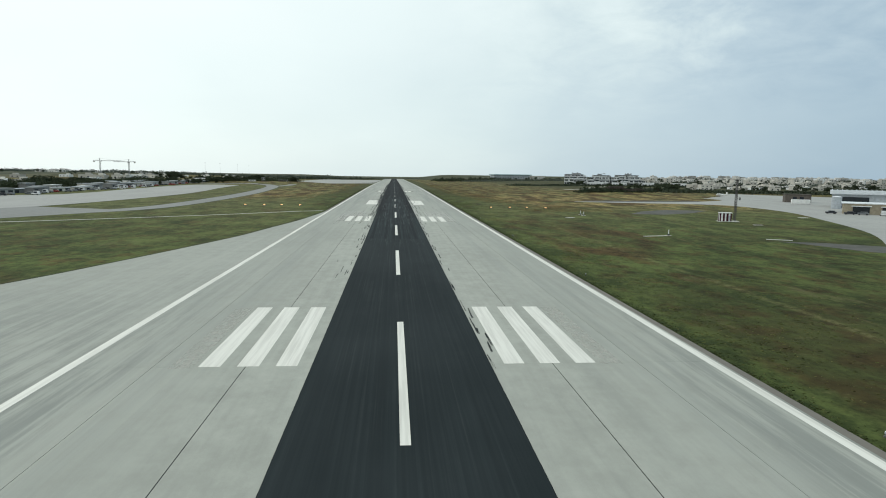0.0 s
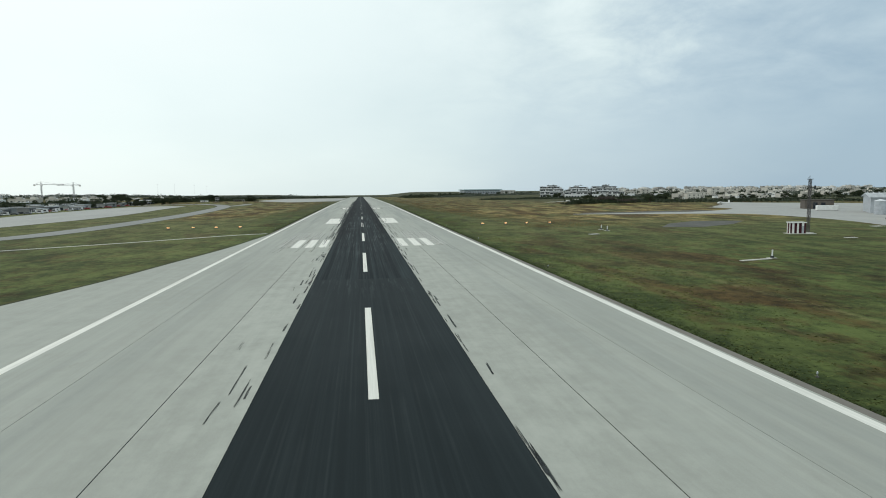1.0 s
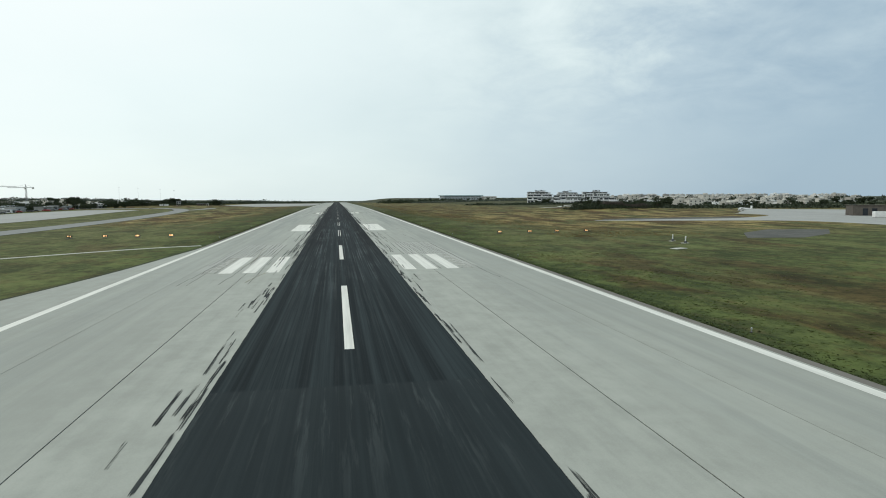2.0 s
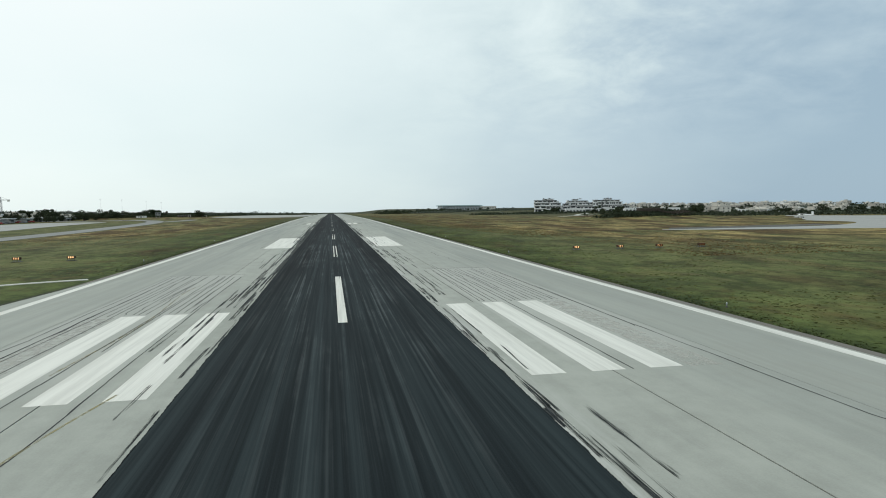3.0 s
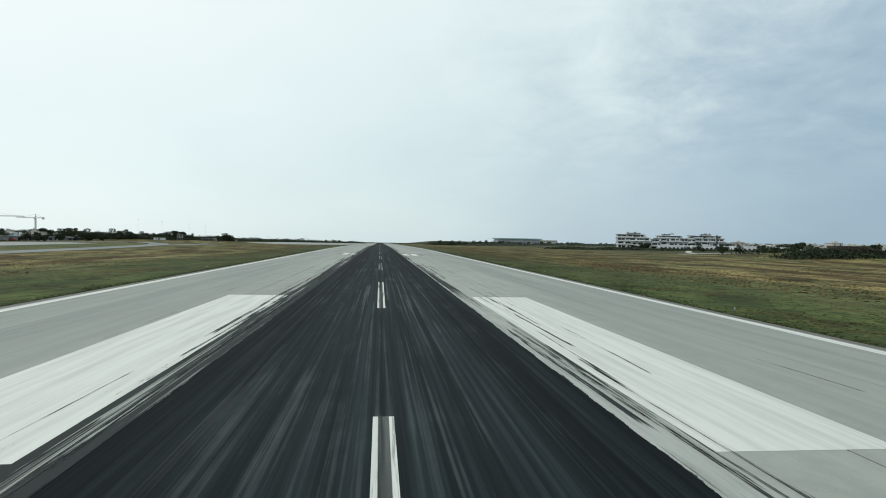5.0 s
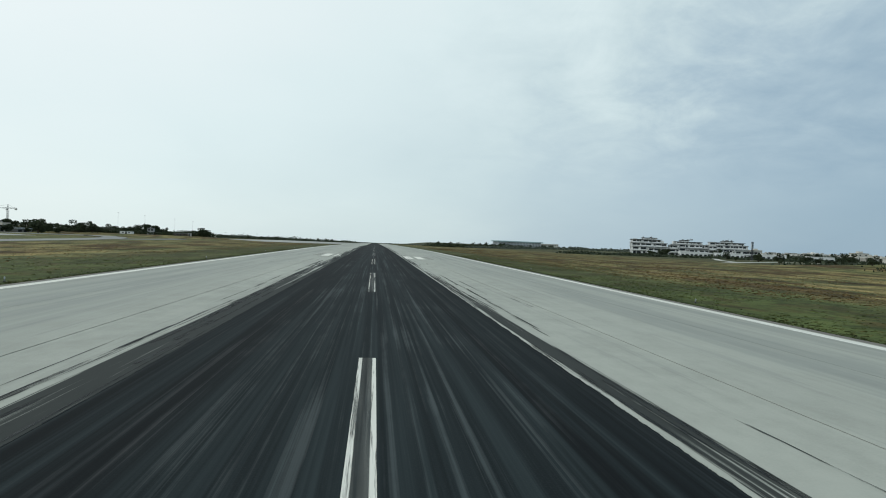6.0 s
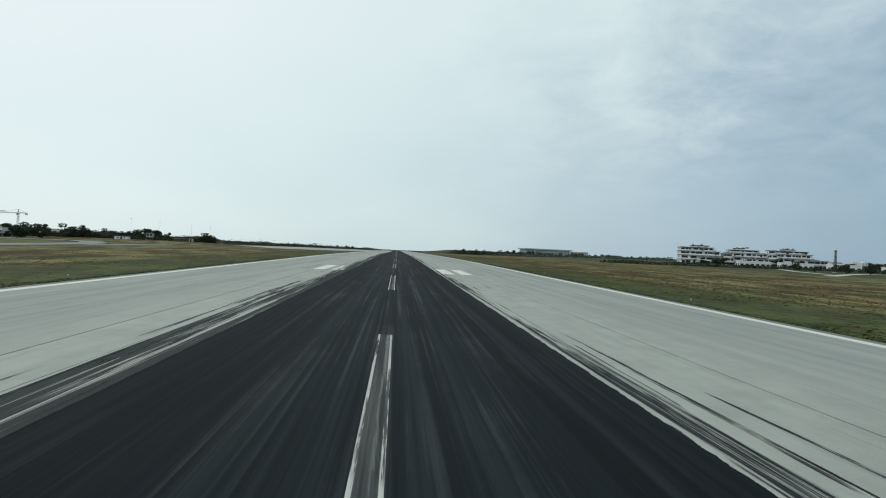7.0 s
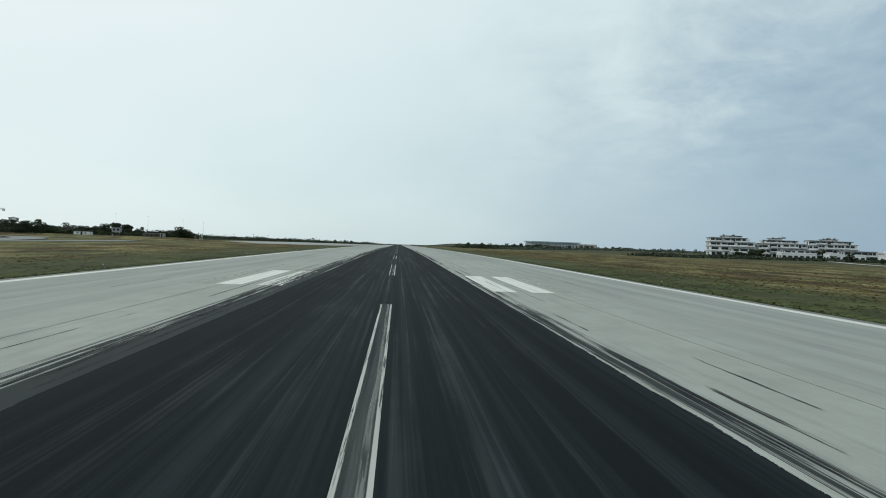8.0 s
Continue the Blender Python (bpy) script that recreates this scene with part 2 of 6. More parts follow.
def grass_shade():
    s = Shade("grass", 0.95, specular=0.1)
    x, y = s.axis(0), s.axis(1)
    side = s.math("ABSOLUTE", x)
    broad = s.noise(0.018, (1, 0.45, 1), 5)
    band = s.noise(0.055, (1.0, 0.35, 1), 6, 0.6, (40, 0, 0))
    swath = s.noise(0.13, (1.0, 0.45, 1), 6, 0.65, (7, 2, 0))
    fine = s.noise(0.55, (1, 0.75, 1), 7, 0.75)
    tuft = s.noise(3.0, (1, 0.8, 1), 4, 0.75)
    blade = s.math("MULTIPLY_ADD", fine, 0.42, s.math("MULTIPLY_ADD", tuft, 0.16, s.math("MULTIPLY", swath, 0.42)))
    green = s.mix(s.span(blade, 0.41, 0.60), (0.033, 0.048, 0.014), (0.113, 0.145, 0.042))
    brown = s.mix(s.span(blade, 0.41, 0.60), (0.026, 0.014, 0.005), (0.108, 0.062, 0.022))
    gold = s.mix(s.span(blade, 0.41, 0.60), (0.115, 0.086, 0.032), (0.44, 0.335, 0.135))
    # a belt of russet weeds beside the eastern verge, and scattered patches
    belt = s.math("MULTIPLY", s.math("MULTIPLY", s.span(x, 31, 37), s.span(x, 66, 50)), s.math("MULTIPLY", s.span(y, 205, 228), s.span(y, 285, 258)))
    belt2 = s.math("MULTIPLY", s.math("MULTIPLY", s.span(x, 30, 34), s.span(x, 62, 46)), s.math("MULTIPLY", s.span(y, 296, 306), s.span(y, 362, 346)))
    belt = s.math("MAXIMUM", belt, s.math("MULTIPLY", belt2, 0.62))
    level = s.math("SUBTRACT", 0.56, s.math("MULTIPLY", belt, 0.155))
    rusty = s.math("MULTIPLY", s.span(band, level, s.math("ADD", level, 0.1)), s.span(side, 29, 36))
    col = s.mix(s.math("MULTIPLY", rusty, 0.9), green, brown)
    mottled = s.math("MULTIPLY", s.span(s.noise(0.21, (1, 0.7, 1), 6, 0.68, (55, 3, 0)), 0.47, 0.62), s.math("MULTIPLY", s.span(side, 29, 33), s.span(side, 140, 80, 0.3, 0.62)))
    col = s.mix(mottled, col, brown)
    shade_green = s.span(s.noise(0.07, (1, 0.6, 1), 5, 0.6, (5, 77, 0)), 0.46, 0.62)
    col = s.mix(s.math("MULTIPLY", shade_green, 0.24), col, (0.024, 0.034, 0.010))
    # drier, lighter grass further along the field; dark bare stalks at its near end
    dry = s.math("MULTIPLY", s.math("MULTIPLY", s.span(y, 215, 440, 0.0, 0.72), s.span(side, s.span(y, 300, 520, 30, 38), s.span(y, 300, 520, 44, 62))), s.span(blade, 0.35, 0.6, 0.4, 1.0))
    col = s.mix(dry, col, s.mix(s.span(blade, 0.41, 0.60), (0.086, 0.092, 0.036), (0.205, 0.200, 0.084)))
    # fresh lighter growth beside the verge in the middle of the field
    fresh = s.math("MULTIPLY", s.math("MULTIPLY", s.span(y, 190, 270), s.span(y, 460, 330, 0.25, 1.0)), s.math("MULTIPLY", s.span(side, 30, 33), s.span(side, 72, 48)))
    fresh = s.math("MULTIPLY", fresh, s.span(band, 0.36, 0.60, 0.36, 0.10))
    col = s.mix(fresh, col, s.mix(s.span(blade, 0.41, 0.60), (0.078, 0.090, 0.030), (0.180, 0.192, 0.068)))
    stalks = s.math("MULTIPLY", s.math("MULTIPLY", s.span(y, 225, 130), s.span(x, 29, 34)), s.math("MULTIPLY", s.span(x, 110, 50), s.span(swath, 0.35, 0.6, 0.25, 0.75)))
    col = s.mix(stalks, col, (0.032, 0.023, 0.010))
    # hay-coloured growth further along the field, away from the mown verge
    verge = s.span(y, 420, 600, 58, 37)
    west = s.math("LESS_THAN", x, 0.0)
    begin = s.math("MULTIPLY_ADD", west, 80.0, 345.0)
    far = s.math("MULTIPLY", s.span(y, begin, s.math("ADD", begin, 90.0)), s.span(side, verge, s.math("ADD", verge, 16)))
    far = s.math("MULTIPLY", far, s.math("SUBTRACT", 1.0, s.math("MULTIPLY", west, s.math("MULTIPLY", s.span(side, 96, 104), s.span(y, 900, 700)))))
    hay = s.math("MULTIPLY", far, s.span(s.math("MULTIPLY_ADD", band, 0.6, s.math("MULTIPLY", swath, 0.4)), 0.40, 0.55))
    hay = s.math("MULTIPLY", hay, s.span(s.noise(0.075, (1, 0.3, 1), 6, 0.68, (17, 60, 0)), 0.36, 0.54, 0.3, 1.0))
    col = s.mix(s.math("MULTIPLY", hay, s.span(y, 520, 650, 1.0, 0.5)), col, gold)
    russet = s.math("MULTIPLY", far, s.span(s.noise(0.09, (1, 0.25, 1), 6, 0.65, (70, 20, 0)), 0.47, 0.56))
    col = s.mix(s.math("MULTIPLY", russet, 0.85), col, brown)
    # darker weeds in long ragged drifts, and knots of them a few metres across
    drift = s.span(s.noise(0.045, (0.6, 1.0, 1), 7, 0.68, (21, 33, 0)), 0.50, 0.60)
    col = s.mix(s.math("MULTIPLY", s.math("MULTIPLY", drift, s.span(side, 38, 52)), 0.28), col, s.mix(s.span(blade, 0.41, 0.60), (0.017, 0.013, 0.005), (0.058, 0.040, 0.016)))
    knots = s.math("MULTIPLY", s.span(s.noise(0.36, (0.7, 1.0, 1), 5, 0.7, (3, 44, 0)), 0.60, 0.68), s.span(side, 33, 45))
    col = s.mix(s.math("MULTIPLY", knots, s.span(y, 430, 540, 0.7, 0.08)), col, (0.018, 0.014, 0.006))
    thin = s.math("MULTIPLY", s.span(s.noise(0.16, (1, 0.22, 1), 6, 0.7, (0, 90, 0)), 0.57, 0.70), 0.5)
    col = s.mix(thin, col, (0.15, 0.125, 0.062))
    fleck = s.math("MULTIPLY", s.span(s.noise(0.42, (0.55, 1.0, 1), 6, 0.72, (31, 6, 0)), 0.60, 0.70), 0.35)
    col = s.mix(fleck, col, (0.15, 0.14, 0.062))
    # pale trodden tracks along the field, and lush growth at the pavement's edge
    lane = s.math("ADD", s.axis(0), s.math("MULTIPLY_ADD", s.noise(0.03, (0, 1, 0), 2), 9.0, -4.5))
    track_w = s.math("MULTIPLY", s.span(s.math("ABSOLUTE", s.math("ADD", lane, 51.5)), 1.9, 0.5), s.math("MULTIPLY", s.span(y, 400, 450), s.span(y, 760, 640)))
    track_n = s.math("MULTIPLY", s.math("MULTIPLY", s.span(s.math("ABSOLUTE", s.math("SUBTRACT", s.math("MULTIPLY_ADD", lane, 0.25, s.math("MULTIPLY", x, 0.75)), 48.5)), 1.1, 0.2), s.span(fine, 0.42, 0.58, 0.05, 0.6)), s.math("MULTIPLY", s.span(y, 80, 110), s.span(y, 330, 250)))
    track_e = s.math("MULTIPLY", s.span(s.math("ABSOLUTE", s.math("SUBTRACT", s.math("MULTIPLY_ADD", lane, 0.4, s.math("MULTIPLY", x, 0.6)), 47.5)), 1.7, 0.5), s.math("MULTIPLY", s.span(y, 500, 570), s.span(y, 900, 800)))
    # an olive mown strip between the eastern track and the pavement
    mown = s.math("MULTIPLY", s.math("MULTIPLY", s.span(side, 29, 31), s.span(side, 47, 44)), s.span(y, 470, 580))
    col = s.mix(s.math("MULTIPLY", mown, 0.62), col, s.mix(s.span(blade, 0.41, 0.60), (0.046, 0.046, 0.018), (0.088, 0.085, 0.034)))
    col = s.mix(s.math("MULTIPLY", s.math("MAXIMUM", s.math("MAXIMUM", track_w, track_n), track_e), s.span(swath, 0.3, 0.6, 0.25, 0.75)), col, (0.20, 0.185, 0.082))
    lush = s.math("MULTIPLY", s.span(s.math("ADD", side, s.math("MULTIPLY", swath, 3.0)), 32.5, 29.6), s.span(fine, 0.3, 0.6, 0.9, 0.45))
    col = s.mix(s.math("MULTIPLY", lush, s.span(side, 27.9, 28.0)), col, (0.020, 0.030, 0.009))
    # rough country beyond the airfield
    out_there = s.math("MAXIMUM", s.span(side, 420, 700), s.span(y, 1500, 2200))
    land = s.mix(s.span(broad, 0.4, 0.6), (0.045, 0.056, 0.034), (0.10, 0.10, 0.062))
    col = s.mix(out_there, col, land)
    thicket = s.math("MULTIPLY", s.span(x, 140, 230), s.span(y, 650, 740))
    col = s.mix(s.math("MULTIPLY", thicket, 0.85), col, s.mix(s.span(blade, 0.41, 0.60), (0.030, 0.038, 0.016), (0.085, 0.085, 0.045)))
    col = s.mix(s.span(tuft, 0.45, 0.75, 0.0, 0.24), col, (0.022, 0.026, 0.010))
    s.colour(col)
    s.bump(s.math("ADD", tuft, fine), 0.2, 0.06)
    return s.mat


def concrete_shade(name, light=(0.415, 0.426, 0.376), rubber=True):
    s = Shade(name, 0.85, specular=0.25)
    x, y = s.axis(0), s.axis(1)
    side = s.math("ABSOLUTE", x)
    broad = s.noise(0.05, (1, 0.35, 1), 4)
    streak = s.noise(1.1, (1, 0.035, 1), 5, 0.6)
    grit = s.noise(14.0, detail=2)
    mottle = s.noise(0.45, (1, 0.7, 1), 7, 0.7, (1, 5, 0))
    tone = s.math("MULTIPLY_ADD", streak, 0.20, s.math("MULTIPLY_ADD", broad, 0.28, s.math("MULTIPLY_ADD", mottle, 0.40, s.math("MULTIPLY", grit, 0.12))))
    dark = tuple(c * 0.76 for c in light)
    col = s.mix(s.span(tone, 0.38, 0.62), dark, light)
    slab = s.each()
    col = s.mix(s.math("MULTIPLY", slab, 0.26), col, dark)
    scuffs = s.span(s.noise(1.1, (1, 0.03, 1), 6, 0.72, (2, 8, 0)), 0.54, 0.66)
    col = s.mix(s.math("MULTIPLY", scuffs, s.span(y, 380, 520, 0.08, 0.38)), col, (0.20, 0.215, 0.205))
    blot = s.span(s.noise(0.32, (1, 0.25, 1), 6, 0.7, (9, 3, 0)), 0.58, 0.74)
    col = s.mix(s.math("MULTIPLY", blot, 0.22), col, (0.21, 0.22, 0.205))
    if rubber:
        # grey weathering along the little-used outer lanes, streaked by sweeping
        sweep = s.math("MULTIPLY_ADD", s.noise(0.55, (1, 0.02, 1), 6, 0.66, (11, 2, 0)), 0.6, s.math("MULTIPLY", mottle, 0.4))
        outer = s.math("MULTIPLY", s.span(side, 12.5, 19.0), s.span(side, 27.0, 25.4, 0.35, 1.0))
        grime = s.math("MULTIPLY", outer, s.span(sweep, 0.40, 0.60))
        col = s.mix(s.math("MULTIPLY", grime, s.span(y, 300, 430, 0.28, 0.5)), col, (0.195, 0.215, 0.205))
        film = s.math("MULTIPLY", s.math("MULTIPLY", s.span(side, 20.5, 23.0), s.span(y, 215, 130)), s.span(s.noise(0.6, (1, 0.05, 1), 6, 0.7, (4, 1, 0)), 0.42, 0.58))
        col = s.mix(s.math("MULTIPLY", film, 0.5), col, (0.16, 0.175, 0.165))
        # the ground-down square in which the saw cuts lie
        square = s.math("MULTIPLY", s.math("MULTIPLY", s.span(side, 11.3, 11.5), s.span(side, 20.1, 19.9)), s.math("MULTIPLY", s.span(y, 300, 306), s.math("LESS_THAN", y, 351.7)))
        col = s.mix(s.math("MULTIPLY", square, 0.45), col, (0.47, 0.47, 0.43))
        # cement smeared pale beside the asphalt
        west = s.math("LESS_THAN", x, 0.0)
        pale = s.math("MULTIPLY", s.math("MULTIPLY", s.span(side, 9.2, 7.7), s.span(s.noise(1.6, (1, 0.04, 1), 6, 0.7, (6, 9, 0)), 0.48, 0.58)), s.span(y, 240, 300))
        col = s.mix(s.math("MULTIPLY", s.math("MULTIPLY", pale, s.math("SUBTRACT", 1.0, west)), s.span(y, 380, 500, 0.5, 0.25)), col, (0.54, 0.54, 0.51))
        # tyre rubber smeared along the landing strip in fine lines, widest on the west
        fine = s.noise(3.0, (1, 0.006, 1), 6, 0.74, (3, 0, 0))
        loose = s.noise(0.8, (1, 0.014, 1), 5, 0.65, (8, 5, 0))
        smear = s.math("MULTIPLY_ADD", fine, 0.62, s.math("MULTIPLY", loose, 0.38))
        reach_w = s.math("MULTIPLY", west, s.math("MULTIPLY", s.span(side, 11.4, 8.6), s.span(y, 265, 390)))
        reach_e = s.math("MULTIPLY", s.math("SUBTRACT", 1.0, west), s.math("MULTIPLY", s.math("MULTIPLY", s.span(side, 7.45, 7.75, 0.35, 1.0), s.span(side, 9.7, 8.3)), s.span(y, 255, 420)))
        reach = s.math("MULTIPLY", s.math("ADD", reach_w, reach_e), s.span(y, 1500, 800))
        need = s.math("SUBTRACT", 0.76, s.math("MULTIPLY", reach, s.math("MULTIPLY_ADD", west, 0.055, 0.285)))
        mark = s.math("MULTIPLY", s.span(smear, need, s.math("ADD", need, 0.055)), s.span(reach, 0.02, 0.2))
        col = s.mix(s.math("MULTIPLY", mark, 0.93), col, (0.014, 0.018, 0.019))
        s.put(s.bsdf.inputs["Specular IOR Level"], s.math("MULTIPLY_ADD", mark, -0.15, 0.25))
        # ragged lip where the asphalt laps over the slabs
        lip = s.math("MULTIPLY_ADD", s.math("SUBTRACT", s.noise(0.9, (1, 0.4, 1), 6, 0.75, (1, 7, 0)), 0.45), s.span(y, 230, 330, 0.06, 0.5), 7.47)
        col = s.mix(s.math("LESS_THAN", side, lip), col, (0.016, 0.020, 0.022))
    s.colour(col)
    s.bump(grit, 0.15, 0.01)
    return s.mat


def asphalt_shade():
    s = Shade("asphalt", 0.9, specular=0.08)
    x, y = s.axis(0), s.axis(1)
    side = s.math("ABSOLUTE", x)
    streak = s.noise(1.5, (1, 0.004, 1), 5, 0.6)
    fine = s.noise(5.5, (1, 0.007, 1), 4, 0.6, (5, 0, 0))
    broad = s.noise(0.06, (1, 0.5, 1), 4)
    patchy = s.noise(0.28, (1, 0.3, 1), 6, 0.65, (2, 2, 0))
    grit = s.noise(20.0, detail=2)
    new_lay = s.mix(s.span(broad, 0.35, 0.65), (0.0175, 0.0240, 0.0258), (0.0260, 0.0335, 0.0355))
    lines = s.math("MULTIPLY_ADD", streak, 0.58, s.math("MULTIPLY", fine, 0.42))
    worn = s.mix(s.span(lines, 0.40, 0.68), (0.0072, 0.0112, 0.0132), (0.034, 0.047, 0.050))
    # the lay changes at a straight joint; rubber and scraping begin beyond it
    col = s.mix(s.span(y, 247.2, 247.8, 0.22, 0.80), new_lay, worn)
    dust = s.math("MULTIPLY", s.math("MULTIPLY", s.span(y, 228, 246), s.math("LESS_THAN", y, 247.4)), s.span(s.noise(1.5, (1, 0.05, 1), 5, 0.7, (9, 1, 0)), 0.52, 0.66))
    col = s.mix(s.math("MULTIPLY", dust, 0.45), col, (0.075, 0.088, 0.088))
    col = s.mix(s.span(s.math("MULTIPLY", grit, grit), 0.2, 0.5, 0, 0.15), col, (0.05, 0.055, 0.052))
    # pale scraped streaks where tyres have polished the surface, fewer towards the edges
    scrape = s.span(s.math("MULTIPLY_ADD", s.noise(3.6, (1, 0.005, 1), 5, 0.62, (13, 4, 0)), 0.7, s.math("MULTIPLY", patchy, 0.3)), 0.50, 0.64)
    reach = s.math("MULTIPLY", s.span(side, 7.0, 4.2, 0.30, 1.0), s.math("MULTIPLY", s.span(y, 262, 330, 0.08, 0.45), s.span(y, 440, 520, 1.0, 0.62)))
    col = s.mix(s.math("MULTIPLY", scrape, reach), col, (0.060, 0.080, 0.082))
    polish = s.math("MULTIPLY", scrape, reach)
    s.put(s.bsdf.inputs["Specular IOR Level"], s.math("MULTIPLY_ADD", polish, 0.42, 0.08))
    s.put(s.bsdf.inputs["Roughness"], s.math("MULTIPLY_ADD", polish, -0.35, 0.9))
    # soot-black rubber over both wheel tracks
    soot = s.math("MULTIPLY", s.math("MULTIPLY", s.span(side, 3.6, 5.2), s.span(y, 280, 380)), s.span(s.noise(1.6, (1, 0.01, 1), 5, 0.6, (1, 3, 0)), 0.38, 0.56))
    col = s.mix(s.math("MULTIPLY", soot, 0.75), col, (0.0042, 0.0055, 0.0066))
    col = s.mix(s.math("MULTIPLY", s.span(y, 430, 520), s.span(side, 2.2, 4.5, 0.42, 0.62)), col, (0.0060, 0.0088, 0.0102))
    chip = s.span(s.noise(1.1, (1, 0.22, 1), 5, 0.75, (3, 2, 0)), 0.70, 0.76)
    col = s.mix(s.math("MULTIPLY", chip, 0.3), col, (0.12, 0.13, 0.12))
    s.colour(col)
    s.bump(grit, 0.2, 0.008)
    return s.mat


def paint_shade(name, centre=False):
    s = Shade(name, 0.6, specular=0.35)
    x, y = s.axis(0), s.axis(1)
    side = s.math("ABSOLUTE", x)
    streak = s.noise(2.2, (1, 0.03, 1), 5, 0.65)
    fine = s.noise(9.0, (1, 0.10, 1), 5, 0.75)
    s.colour(s.mix(s.span(streak, 0.35, 0.7), (0.76, 0.75, 0.68), (0.60, 0.59, 0.53)))
    tone = s.math("MULTIPLY_ADD", streak, 0.4, s.math("MULTIPLY", fine, 0.6))
    if centre:
        # where aircraft touch down the coat is rubbed to a grey film between two bright edges
        use = s.span(y, 335, 378)
        film = s.math("MULTIPLY", s.span(s.noise(3.4, (1, 0.016, 1), 5, 0.62, (4, 1, 0)), 0.36, 0.66, 0.02, 0.16), s.span(y, 420, 520, 1.0, 0.75))
        thin = s.span(y, 430, 520, 0.15, 0.215)
        rim = s.span(side, thin, s.math("ADD", thin, 0.035))
        bits = s.span(s.noise(4.5, (1, 0.025, 1), 5, 0.7, (8, 0, 0)), 0.40, 0.50, s.span(y, 380, 520, 0.55, 0.12), s.span(y, 440, 540, 1.0, 0.68))
        scar = s.span(s.math("ABSOLUTE", s.math("SUBTRACT", x, s.math("MULTIPLY_ADD", s.noise(0.05, (0, 1, 0), 2), 0.5, -0.12))), 0.09, 0.05)
        kept = s.math("MAXIMUM", film, s.math("MULTIPLY", s.math("MAXIMUM", rim, s.math("MULTIPLY", scar, s.span(y, 470, 540, 0.12, 0.35))), bits))
        whole = s.span(tone, 0.69, 0.74, 1.0, 0.0)
        keep = s.math("ADD", s.math("MULTIPLY", kept, use), s.math("MULTIPLY", whole, s.math("SUBTRACT", 1.0, use)))
        early = s.math("MULTIPLY", s.span(s.noise(2.0, (1, 0.03, 1), 5, 0.7, (2, 6, 0)), 0.57, 0.64), s.span(y, 250, 330, 0.0, 0.75))
        keep = s.math("MULTIPLY", keep, s.math("SUBTRACT", 1.0, s.math("MULTIPLY", early, s.span(x, -0.1, 0.1))))
    else:
        inner = s.math("MULTIPLY", s.span(side, 12.0, 8.2), s.span(y, 160, 460, 0.0, 0.15))
        west = s.math("MULTIPLY", s.math("LESS_THAN", x, 0.0), s.math("MULTIPLY", s.span(side, 11.4, 9.4), s.span(y, 330, 560, 0.0, 0.13)))
        level = s.math("SUBTRACT", 0.72, s.math("ADD", inner, west))
        keep = s.span(tone, level, s.math("ADD", level, 0.05), 1.0, 0.0)
    s.worn(keep)
    return s.mat


def rubber_shade():
    s = Shade("tyre_rubber", 0.75, specular=0.15)
    s.colour(s.mix(s.span(s.noise(4.0, (1, 0.1, 1)), 0.35, 0.65), (0.010, 0.013, 0.014), (0.034, 0.039, 0.040)))
    # the smear thins out in streaks towards its ends and edges
    run = s.node("ShaderNodeUVMap")
    run.uv_map = "run"
    lay = s.node("ShaderNodeSeparateXYZ")
    s.put(lay.inputs[0], run.outputs[0])
    along, across = lay.outputs[0], s.math("ABSOLUTE", s.math("MULTIPLY_ADD", lay.outputs[1], 2.0, -1.0))
    body = s.math("MULTIPLY", s.math("MULTIPLY", s.span(along, 0.0, 0.15), s.span(along, 1.0, 0.72)), s.span(across, 1.0, 0.5))
    level = s.math("SUBTRACT", 0.74, s.math("MULTIPLY", body, 0.31))
    grain = s.math("MULTIPLY_ADD", s.noise(11.0, (1, 0.012, 1), 5, 0.75), 0.6, s.math("MULTIPLY", s.noise(1.6, (1, 0.10, 1), 4, 0.6, (4, 4, 0)), 0.4))
    s.worn(s.span(grain, level, s.math("ADD", level, 0.12), 0.0, 0.95))
    return s.mat


def faded_shade(name, colour):
    s = Shade(name, 0.8, specular=0.2)
    s.colour(s.mix(s.noise(1.5), colour, tuple(c * 0.8 for c in colour)))
    s.worn(s.span(s.noise(1.6, (1, 0.5, 1), 5, 0.7), 0.38, 0.62, 0.0, 0.55))
    return s.mat


def leaf_shade(name, dark, light):
    s = Shade(name, 0.7, specular=0.2)
    s.colour(s.mix(s.math("MULTIPLY_ADD", s.island(), 0.7, s.math("MULTIPLY", s.each(), 0.3)), dark, light))
    return s.mat


def wall_shade(name, light, dark):
    """Rendered masonry whose tint differs from house to house."""
    s = Shade(name, 0.9, specular=0.15)
    tint = s.mix(s.each(), light, dark)
    stain = s.span(s.noise(0.5, (1, 1, 0.25), 5, 0.65), 0.5, 0.75, 0, 0.35)
    s.colour(s.mix(stain, tint, tuple(c * 0.6 for c in dark)))
    return s.mat


def lamp_shade(name, colour, strength):
    s = Shade(name, 0.4)
    s.colour(colour)
    s.bsdf.inputs["Emission Color"].default_value = (*colour, 1)
    s.bsdf.inputs["Emission Strength"].default_value = strength
    return s.mat


